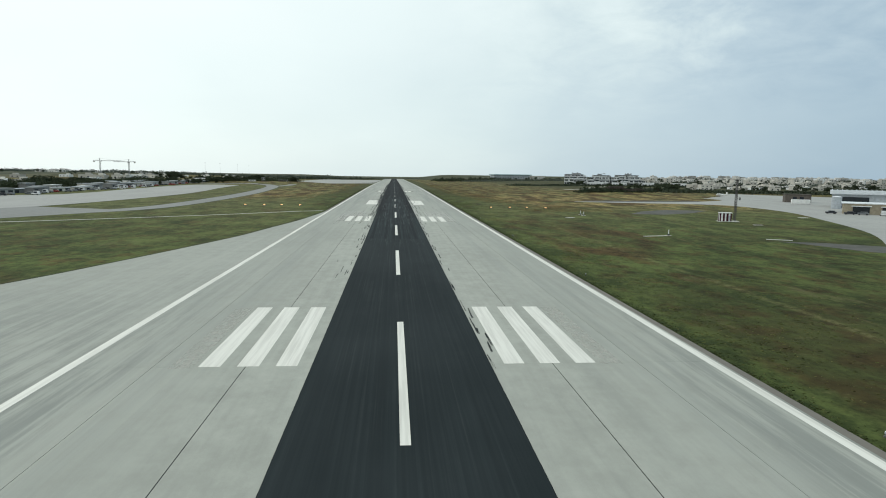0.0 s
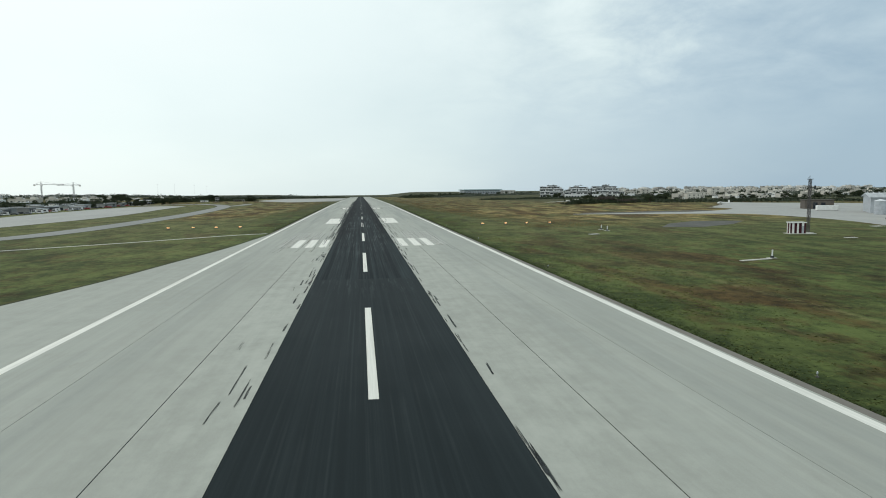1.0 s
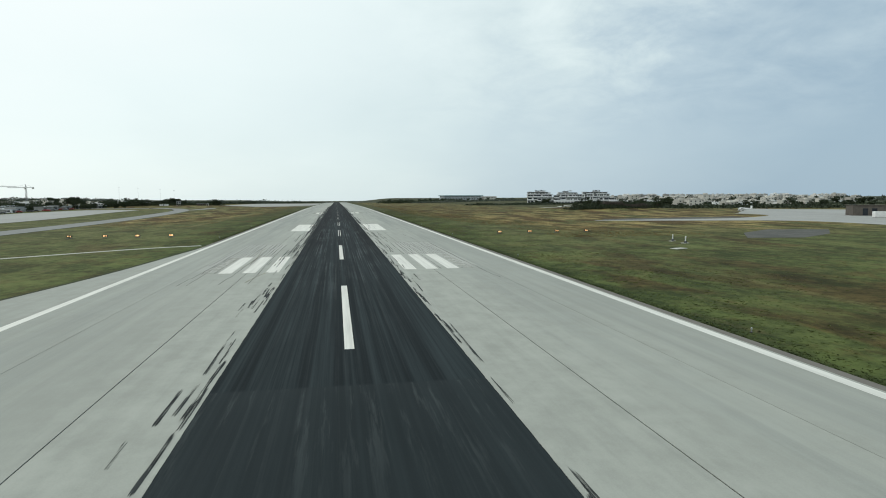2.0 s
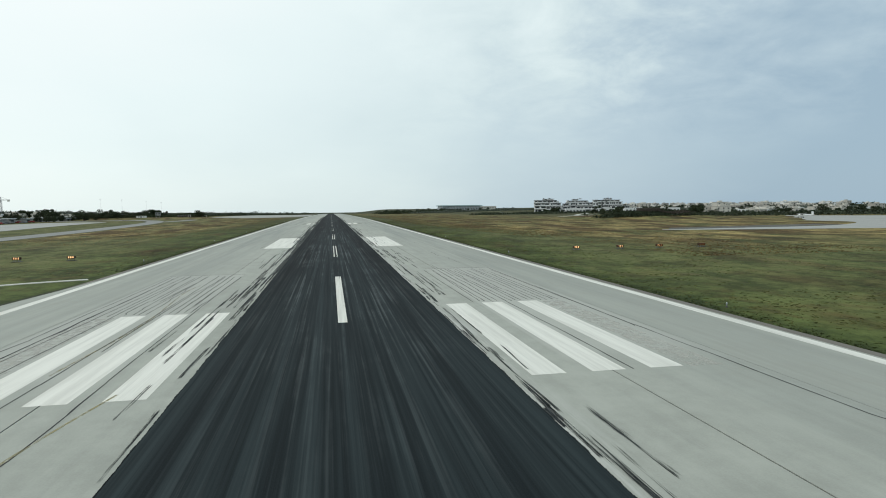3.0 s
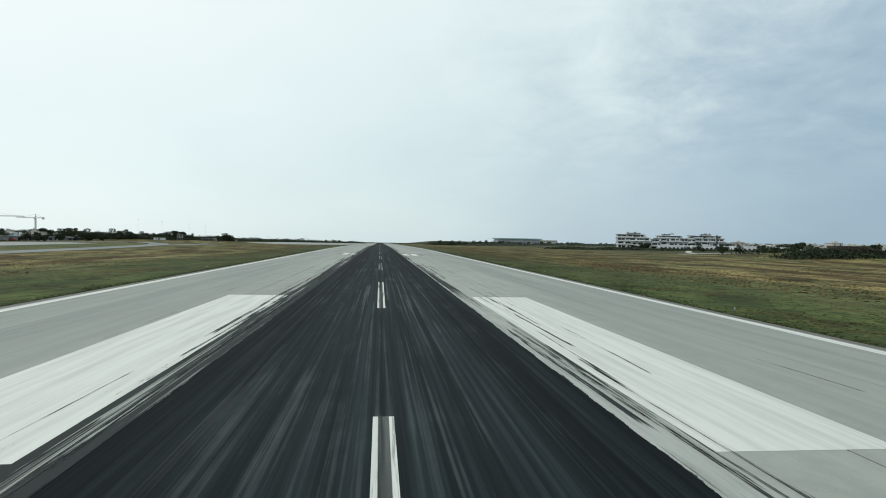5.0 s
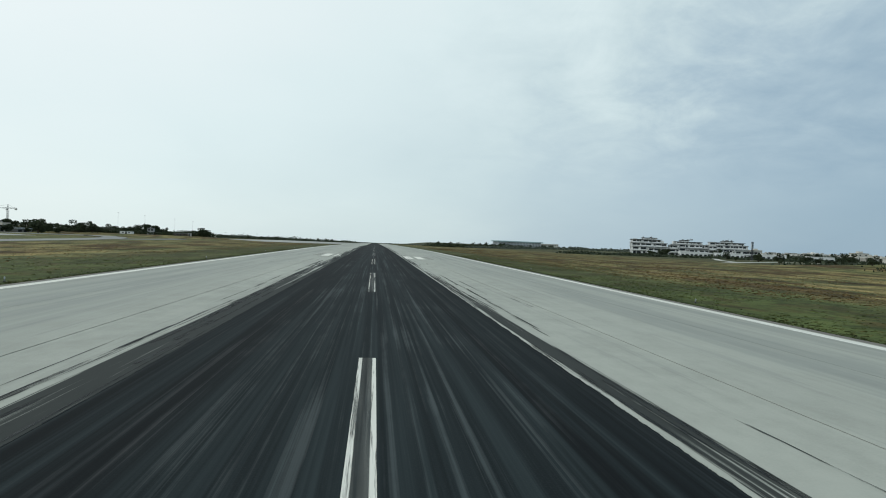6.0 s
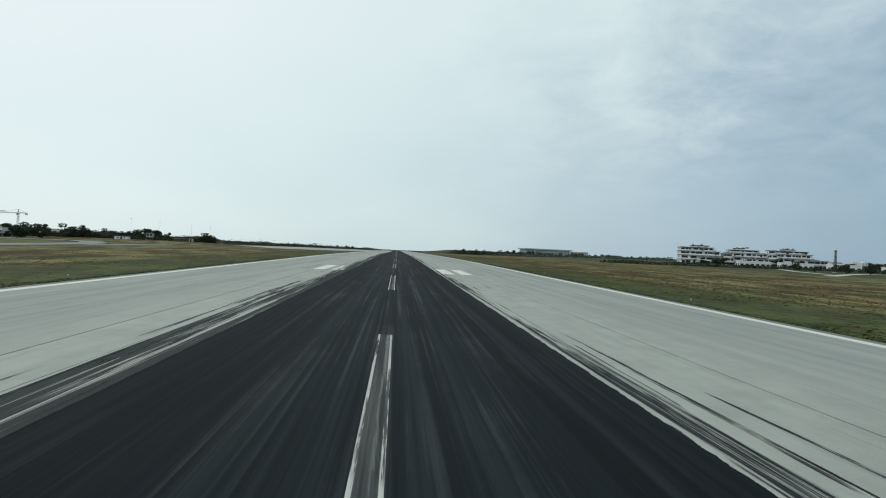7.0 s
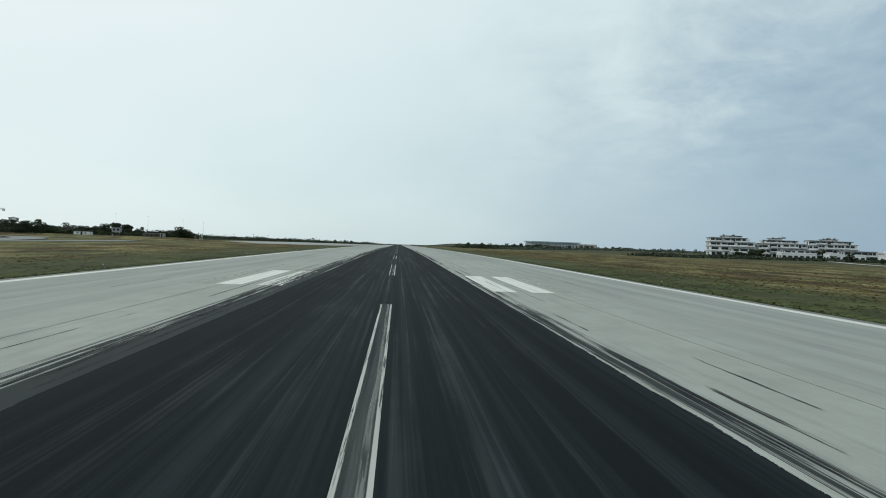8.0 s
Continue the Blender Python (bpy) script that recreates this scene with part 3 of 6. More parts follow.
GRASS, ASPHALT, RUBBER = grass_shade(), asphalt_shade(), rubber_shade()
CONCRETE = concrete_shade("runway_concrete")
TAXI = concrete_shade("taxiway_concrete", (0.27, 0.275, 0.26), rubber=False)
APRON = concrete_shade("apron_concrete", (0.40, 0.40, 0.375), rubber=False)
SHOULDER = concrete_shade("shoulder_concrete", (0.20, 0.185, 0.16), rubber=False)
OLD_TAR = plain("old_tarmac", (0.092, 0.090, 0.078), 0.9, vary=0.25, grain=0.15)
PAINT, CENTRE_PAINT = paint_shade("runway_paint"), paint_shade("centre_line_paint", True)
TURF = plain("dark_turf", (0.026, 0.030, 0.011), 0.95, vary=0.4, grain=0.6)
JOINT = plain("joint_filler", (0.035, 0.036, 0.036), 0.9)
PALE = plain("pale_cement", (0.52, 0.51, 0.46), 0.9)
WHITE = plain("white_paint", (0.78, 0.78, 0.76), 0.5, vary=0.08)
RED = plain("maroon_paint", (0.048, 0.006, 0.012), 0.6)
ORANGE = plain("orange_paint", (0.070, 0.036, 0.020), 0.7)
STEEL = plain("galvanised_steel", (0.24, 0.25, 0.26), 0.6, 0.4)
MAST_STEEL = plain("weathered_mast_steel", (0.10, 0.095, 0.095), 0.7, 0.2)
DARK_STEEL = plain("dark_steel", (0.07, 0.075, 0.08), 0.5, 0.6)
ROOF_WHITE = plain("white_sheet_roof", (0.74, 0.76, 0.77), 0.5)
SHEET = plain("grey_sheet_wall", (0.42, 0.45, 0.48), 0.5)
SHED_WALL = wall_shade("weathered_shed_wall", (0.40, 0.40, 0.39), (0.12, 0.125, 0.13))
STONE = plain("yellow_stone_wall", (0.36, 0.31, 0.23), 0.9)
STONE_BROWN = plain("brown_rubble_stone", (0.085, 0.075, 0.062), 0.95, vary=0.3, grain=0.5)
MASONRY = wall_shade("masonry", (0.74, 0.71, 0.64), (0.40, 0.38, 0.34))
BRIGHT_WALL = wall_shade("white_render", (0.84, 0.85, 0.84), (0.74, 0.74, 0.72))


def far_wall_shade():
    s = Shade("far_masonry", 0.9, specular=0.15)
    s.colour(s.mix(s.island(), (0.80, 0.78, 0.73), (0.34, 0.33, 0.31)))
    return s.mat


FAR_WALL = far_wall_shade()
ROOF_GREY = plain("roof_felt", (0.30, 0.31, 0.31), 0.9)
BLUE_ROOF = plain("blue_grey_cladding", (0.40, 0.52, 0.54), 0.5)
OPENING = plain("dark_glass", (0.03, 0.036, 0.042), 0.15)
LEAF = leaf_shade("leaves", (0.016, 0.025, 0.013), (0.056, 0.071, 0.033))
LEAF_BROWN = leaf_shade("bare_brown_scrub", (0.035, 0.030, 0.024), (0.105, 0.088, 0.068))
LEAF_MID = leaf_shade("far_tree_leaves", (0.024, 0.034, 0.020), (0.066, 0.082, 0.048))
# far scrub and woodland: distance haze put into the colour as a greyer, paler green
LEAF_FAR = leaf_shade("hazed_far_scrub", (0.055, 0.068, 0.052), (0.125, 0.142, 0.112))


def upward(s):
    """Blades catch the sky as the whole sward does: the normal leans towards the zenith."""
    lean = s.node("ShaderNodeVectorMath", operation="ADD")
    s.put(lean.inputs[0], s.node("ShaderNodeNewGeometry").outputs["Normal"])
    lean.inputs[1].default_value = (0, 0, 3.0)
    unit = s.node("ShaderNodeVectorMath", operation="NORMALIZE")
    s.put(unit.inputs[0], lean.outputs[0])
    s.put(s.bsdf.inputs["Normal"], unit.outputs[0])
    return s.mat


def weed_shade(name, low, high, other):
    """Clumps that turn from one tint to another in drifts, each lighter or darker than its neighbour."""
    s = Shade(name, 0.85, specular=0.1)
    drift = s.span(s.math("MULTIPLY_ADD", s.noise(0.045, (1, 0.6, 1), 5, 0.6, (2, 5, 0)), 0.75, s.math("MULTIPLY", s.noise(0.4, detail=3), 0.25)), 0.44, 0.56)
    tint = s.mix(drift, high, other)
    s.colour(s.mix(s.island(), low, tint))
    return upward(s)


BLADES = weed_shade("grass_blades", (0.030, 0.042, 0.013), (0.075, 0.095, 0.030), (0.095, 0.095, 0.036))
WEEDS = weed_shade("dry_weeds", (0.115, 0.078, 0.032), (0.27, 0.195, 0.078), (0.18, 0.112, 0.046))
MEADOW = weed_shade("meadow_clumps", (0.060, 0.080, 0.022), (0.120, 0.150, 0.044), (0.15, 0.130, 0.050))
GHOST = faded_shade("ghost_paint", (0.60, 0.59, 0.53))
YELLOW = faded_shade("faded_yellow_paint", (0.42, 0.37, 0.19))
BARK = plain("bark", (0.075, 0.06, 0.045), 0.95)
LIT_AMBER = lamp_shade("lit_lens_amber", (1.0, 0.58, 0.26), 2.6)
LAMP_GLASS = plain("lamp_glass", (0.62, 0.64, 0.62), 0.15)
TYRE = plain("car_tyre", (0.02, 0.02, 0.02), 0.9)
CAR_PAINTS = [plain("car_paint_" + n, c, 0.3, 0.1) for n, c in
              (("white", (0.7, 0.7, 0.7)), ("grey", (0.16, 0.17, 0.18)), ("dark", (0.03, 0.035, 0.045)), ("red", (0.25, 0.03, 0.03)))]


# ---------------------------------------------------------------- building blocks
def finish(bm, name, material):
    mesh = bpy.data.meshes.new(name)
    bmesh.ops.scale(bm, vec=(SCALE,) * 3, verts=bm.verts)
    bm.to_mesh(mesh)
    bm.free()
    mesh.materials.append(material)
    return mesh


def part(name, bm, material, parent=None, label=""):
    """One mesh object from a bmesh, under its thing or part."""
    ob = new(name, finish(bm, name, material))
    ob.parent = parent
    return tagged(ob, label)


def again(name, mesh, parent, at=(0, 0, 0), turn=0.0, size=(1, 1, 1)):
    """Another object on a mesh that is there already."""
    ob = new(name, mesh)
    ob.parent = parent
    ob.matrix_basis = pose(*(c * SCALE for c in at), 0, 0, turn) @ Matrix.Diagonal((*size, 1))
    return ob


def thing(name, x, y, z, turn, label, category, group="", kind=""):
    ob = new(name)
    ob.matrix_basis = pose(x * SCALE, y * SCALE, z * SCALE, 0, 0, turn)
    return tagged(ob, label, category, group, kind)


def at(x, y, z=0.0, turn=0.0):
    return pose(x * SCALE, y * SCALE, z * SCALE, 0, 0, turn)


def box(bm, x0, x1, y0, y1, z0, z1, bevel=0.0):
    made = bmesh.ops.create_cube(bm, size=1.0)["verts"]
    for v in made:
        v.co = Vector((x0 if v.co.x < 0 else x1, y0 if v.co.y < 0 else y1, z0 if v.co.z < 0 else z1))
    if bevel:
        edges = {e for v in made for e in v.link_edges}
        bmesh.ops.bevel(bm, geom=list(edges), offset=bevel, segments=1, affect="EDGES")
    return bm


def boxed(*sizes, bevel=0.0):
    return box(bmesh.new(), *sizes, bevel=bevel)


def rod(bm, a, b, r0, r1=None, sides=6):
    """A tapered round bar from a to b."""
    a, b = Vector(a), Vector(b)
    made = bmesh.ops.create_cone(bm, cap_ends=True, segments=sides, radius1=r0, radius2=r0 if r1 is None else r1, depth=(b - a).length)["verts"]
    turn = (b - a).to_track_quat("Z", "Y").to_matrix().to_4x4()
    bmesh.ops.transform(bm, matrix=Matrix.Translation((a + b) / 2) @ turn, verts=made)
    return bm


def slab(points, top, thick):
    """A flat plate with the given outline (anticlockwise)."""
    bm = bmesh.new()
    face = bm.faces.new([bm.verts.new((x, y, top)) for x, y in points])
    low = bmesh.ops.extrude_face_region(bm, geom=[face])
    for v in low["geom"]:
        if isinstance(v, bmesh.types.BMVert):
            v.co.z -= thick
    bmesh.ops.recalc_face_normals(bm, faces=bm.faces)
    return bm


def ribbon(line, width, top, thick):
    """A path of even width along a line of points."""
    left, right = [], []
    for k, p in enumerate(line):
        a, b = Vector(line[max(k - 1, 0)]), Vector(line[min(k + 1, len(line) - 1)])
        side = Vector((-(b - a).y, (b - a).x)).normalized() * width / 2
        left.append((p[0] + side.x, p[1] + side.y))
        right.append((p[0] - side.x, p[1] - side.y))
    return slab(right + left[::-1], top, thick)


def smooth_line(points, steps=6):
    """Catmull-Rom through the points."""
    out = []
    ext = [points[0], *points, points[-1]]
    for k in range(len(points) - 1):
        p = [Vector(q) for q in ext[k : k + 4]]
        for n in range(steps):
            u = n / steps
            out.append(tuple(0.5 * (2 * p[1] + (p[2] - p[0]) * u + (2 * p[0] - 5 * p[1] + 4 * p[2] - p[3]) * u * u
                                    + (3 * p[1] - p[0] - 3 * p[2] + p[3]) * u ** 3)))
    return out + [tuple(points[-1])]


# ---------------------------------------------------------------- the ground
RUNWAY_START, RUNWAY_END, PAVED, STRIP = -250.0, 2150.0, 27.45, 7.45


def drop(x, y):
    """The field falls away gently towards the runway's far end; the land east of it does not, and the western field ends in a low rise."""
    def ease(v):
        v = max(0.0, min(1.0, v))
        return v * v * (3 - 2 * v)

    u = max(0.0, y - 700.0)
    e = max(0.0, min(1.0, (x - 150.0) / 250.0))
    knoll = 3.6 * math.exp(-(((x - 192) / 42) ** 2 + ((y - 632) / 46) ** 2))
    w = max(0.0, min(1.0, (-x - 330.0) / 350.0)) * max(0.0, min(1.0, (y - 1080.0) / 380.0))
    rise = ease((-x - 92.0 - 0.42 * max(0.0, y - 940.0)) / 48.0) * ease((y - 845.0) / 90.0) * (1 - ease((y - 1080.0) / 350.0))
    return knoll + 9.0 * ease(w) + 1.3 * rise - 0.005 * u * u / (u + 150.0) * (1 - ease(e)) * (1 - rise)


def strip(x0, x1, y0, y1, z0, z1):
    """A long flat bar along y that follows the fall of the ground."""
    bm = bmesh.new()
    ys = [y0] + [q for q in range(700, 2301, 100) if y0 < q < y1] + [y1]
    loops = []
    for y in ys:
        loops.append([bm.verts.new((x, y, z + drop(0, y))) for x, z in ((x0, z0), (x1, z0), (x1, z1), (x0, z1))])
    for a, b in zip(loops, loops[1:]):
        for k in range(4):
            bm.faces.new((a[k], a[(k + 1) % 4], b[(k + 1) % 4], b[k]))
    bm.faces.new(loops[0])
    bm.faces.new(loops[-1][::-1])
    bmesh.ops.recalc_face_normals(bm, faces=bm.faces)
    return bm


def coat(x0, x1, y0, y1, z):
    """A coat of paint on the pavement, following the fall of the ground."""
    bm = bmesh.new()
    ys = [y0] + [q for q in range(700, 2301, 100) if y0 < q < y1] + [y1]
    rows = [[bm.verts.new((x, y, z + drop(0, y))) for x in (min(x0, x1), max(x0, x1))] for y in ys]
    for (a, b), (c, d) in zip(rows, rows[1:]):
        bm.faces.new((a, b, d, c))
    return bm


def build_ground():
    """One sheet to the horizon, with slight unevenness off the airfield."""
    xs = sorted({s * v for s in (1, -1) for v in (0, 29, 45, 70, 92, 104, 116, 128, 140, 155, 170, 190, 210, 230, 250, 270, 310, 350, 400, 480, 650, 900, 1300, 1900, 2800, 4700)})
    ys = [-1500, -600, -250, 0, 60, 120, 180, 240, 300, 360, 420, 480, 520, 560, 580, 600, 620, 640, 660, 680, *range(700, 1201, 25), *range(1250, 2301, 50), 2700, 3400, 4600]
    bm = bmesh.new()
    grid = []
    for y in ys:
        row = []
        for x in xs:
            out = max(0.0, min(1.0, (abs(x) - 260) / 500))
            z = -0.07 + drop(x, y) + out * (noise.noise((x / 300, y / 300, 0)) * 2.0)
            row.append(bm.verts.new((x, y, z)))
        grid.append(row)
    for a, b in zip(grid, grid[1:]):
        for k in range(len(xs) - 1):
            bm.faces.new((a[k], a[k + 1], b[k + 1], b[k]))
    tagged(part("ground", bm, GRASS), "airfield grass, patchy green and hay brown", "ground", kind="structure")


build_ground()


def build_runway():
    bed = part("runway", strip(-PAVED, PAVED, RUNWAY_START, RUNWAY_END, -0.5, -0.035), JOINT)
    tagged(bed, "long pale concrete runway with a dark asphalt middle strip", "runway", kind="structure")
    part("asphalt_strip", strip(-STRIP, STRIP, RUNWAY_START, RUNWAY_END, -0.034, 0.0), ASPHALT, bed, "dark asphalt streaked with tyre rubber")
    lanes = ((STRIP + 0.02, 12.76), (12.83, 20.2), (20.235, PAVED))
    for side in (-1, 1):
        for a, b in lanes:
            y = RUNWAY_START
            while y < RUNWAY_END - 1:
                end = min(y + 400.0, RUNWAY_END)
                part("concrete_lane", strip(min(side * a, side * b), max(side * a, side * b), y, end, -0.034, 0.0), CONCRETE, bed)
                y = end + 0.02
    for side in (-1, 1):
        edge = strip(min(side * (PAVED + 0.02), side * 28.25), max(side * (PAVED + 0.02), side * 28.25), RUNWAY_START, RUNWAY_END, -0.3, -0.012)
        part("shoulder", edge, SHOULDER, bed, "narrow dull brown-grey shoulder")
    return bed


RUNWAY = build_runway()


def build_markings():
    # centre line: 30 m dashes every 60.4 m
    for n in range(-6, 33):
        y = 134.8 + 60.36 * n
        part("centre_dash", coat(-0.33, 0.33, y, y + 30, 0.005), CENTRE_PAINT, RUNWAY)
    for side in (-1, 1):
        for y in np.arange(RUNWAY_START, RUNWAY_END, 300.0):
            part("edge_line", coat(side * 26.79 - 0.42, side * 26.79 + 0.42, y, min(y + 300, RUNWAY_END), 0.005), PAINT, RUNWAY)
        # touchdown zone bars, three, three and two a side, and the aiming point block
        for y, length, bars in ((150.0, 22.1, ((8.64, 10.40), (11.74, 13.50), (14.84, 16.60))),
                                (300.0, 22.3, ((8.64, 10.40), (11.74, 13.50), (14.84, 16.60))),
                                (402.6, 44.4, ((8.95, 14.46),)),
                                (599.2, 22.0, ((8.30, 10.25), (11.40, 13.33)))):
            for a, b in bars:
                name = "aiming_point" if b - a > 3 else "touchdown_bar"
                part(name, coat(side * a, side * b, y, y + length, 0.005), PAINT, RUNWAY)
        # ghosts of older bars outside the present ones
        for y, a, b in ((149.6, 17.0, 18.9), (299.8, 16.9, 18.7), (599.2, 14.0, 15.6)):
            part("worn_bar", coat(side * a, side * b, y, y + 22.0, 0.004), GHOST, RUNWAY, "older bar almost worn away")


build_markings()


def build_rubber():
    """Long tapered skid marks along both edges of the asphalt."""
    rng = random.Random(5)

    def mark(x, y, length, width, lean):
        z = 0.007 + rng.random() * 0.004
        bm, rows = bmesh.new(), []
        run = bm.loops.layers.uv.new("run")
        for n in range(5):
            u = n / 4
            mid = x + lean * u + rng.uniform(-0.02, 0.02)
            w = width * rng.uniform(0.85, 1.15)
            rows.append((bm.verts.new((mid - w / 2, y + u * length, z)), bm.verts.new((mid + w / 2, y + u * length, z))))
        for n, ((a, b), (c, d)) in enumerate(zip(rows, rows[1:])):
            face = bm.faces.new((a, b, d, c))
            for loop, uv in zip(face.loops, ((n / 4, 0), (n / 4, 1), (n / 4 + 0.25, 1), (n / 4 + 0.25, 0))):
                loop[run].uv = uv
        part("rubber_mark", bm, RUBBER, RUNWAY)

    for side in (-1, 1):
        # the three tyre tracks beside the asphalt, laid over and over
        for track, width, count, begin in ((8.05, 0.50, 26, 235), (9.3, 0.28, 20, 270), (10.45, 0.16, 10, 330), (8.6, 0.30, 16, 300), (7.7, 0.26, 14, 240)):
            for _ in range(count):
                y = begin + (860 - begin) * rng.random()
                grow = min(1.0, max(0.0, (y - 200) / 260))
                mark(side * (track + rng.gauss(0, 0.13)), y, rng.uniform(6, 14 + 30 * grow), width * rng.uniform(0.4, 1.1), rng.uniform(-0.3, 0.3))
        if side < 0:
            for _ in range(34):
                x = rng.choice((8.4, 9.0, 9.6, 10.2, 10.9)) + rng.gauss(0, 0.15)
                mark(-x, rng.uniform(290, 700), rng.uniform(12, 42), rng.uniform(0.16, 0.50), rng.uniform(-0.4, 0.4))
        else:
            for _ in range(30):
                x = rng.choice((8.5, 9.0, 9.5, 10.1, 10.8, 11.4)) + rng.gauss(0, 0.15)
                mark(x, rng.uniform(318, 450), rng.uniform(10, 34), rng.uniform(0.10, 0.30), rng.uniform(-0.35, 0.35))
        # short scuffs where wheels first touch
        for _ in range(40):
            x = 7.62 + rng.expovariate(1.0 / (0.22 if side > 0 else 0.9))
            if x < 12.5:
                mark(side * x, rng.uniform(145 if side > 0 else 190, 340), rng.uniform(3, 11), rng.uniform(0.20, 0.36), rng.uniform(-0.15, 0.15))
        for _ in range(10):
            mark(side * rng.uniform(10.5, 19), rng.uniform(300, 640), rng.uniform(5, 22), rng.uniform(0.08, 0.16), rng.uniform(-0.3, 0.3))
    # the heaviest marks: x and y of the near end, length, width and lean
    for x, y, length, width, lean in ((9.37, 287.5, 9.5, 0.42, -0.08), (7.98, 286, 8, 0.55, 0.0), (9.1, 326.5, 12, 0.34, 0.6), (8.1, 322, 14, 0.5, 0.1),
                                      (10.58, 371, 7.6, 0.24, -0.1), (10.5, 379.5, 3, 0.24, 0.0), (7.95, 369, 30, 0.6, 0.1), (8.1, 402, 28, 0.45, -0.2),
                                      (9.5, 482, 30, 0.40, 0.0), (9.3, 506, 26, 0.42, 0.2), (10.5, 509, 9, 0.20, -0.1), (8.2, 505, 40, 0.7, -0.1),
                                      (8.2, 559, 18, 0.75, 0.3), (9.3, 561, 8, 0.32, 0.0), (11.0, 564, 10, 0.18, 0.15), (-8.6, 322, 22, 0.5, -0.3),
                                      (-9.1, 515, 32, 0.5, -0.4), (-10.2, 520, 45, 0.34, -0.3), (-8.7, 566, 40, 0.8, -0.5), (11.5, 410, 20, 0.15, 0.5)):
        mark(x, y, length, width, lean)
    # a faded yellow lead-off line crossing the second set of bars
    for points in ([(-11.7, 290.4), (-11.0, 296), (-10.1, 301)], [(-14.5, 305), (-14.0, 318.5), (-14.9, 335), (-14.6, 341)]):
        part("lead_off_line", ribbon(smooth_line(points), 0.12, 0.0085, 0.003), YELLOW, RUNWAY, "thin faded yellow line")
    # sealed saw cuts beside and beyond the second set of bars
    for side in (-1, 1):
        for n in range(17):
            x = side * (11.15 + 0.54 * n + rng.uniform(-0.06, 0.06))
            on_bar = any(a - 0.1 < abs(x) < b + 0.1 for a, b in ((8.64, 10.40), (11.74, 13.50), (14.84, 16.60)))
            y0 = 298 + (25.0 if on_bar else rng.choice((-9.0, 2.0, 12.0, 24.5)))
            y, wob = y0, 0.0
            bm, rows = bmesh.new(), []
            while y < 351.5:
                wob += rng.uniform(-0.05, 0.05) + (rng.uniform(-0.22, 0.22) if rng.random() < 0.07 else 0.0)
                half = rng.uniform(0.025, 0.045)
                rows.append((bm.verts.new((x + wob - half, y, 0.0075)), bm.verts.new((x + wob + half, y, 0.0075))))
                y += rng.choice((0.5, 1.5, 3.0))
            for (a, b), (c, d) in zip(rows, rows[1:]):
                bm.faces.new((a, b, d, c))
            part("sealed_cut", bm, JOINT, RUNWAY)
        part("sealed_cut", boxed(min(side * 11.4, side * 20.2), max(side * 11.4, side * 20.2), 351.66, 351.74, 0.0, 0.0065), JOINT, RUNWAY)


build_rubber()


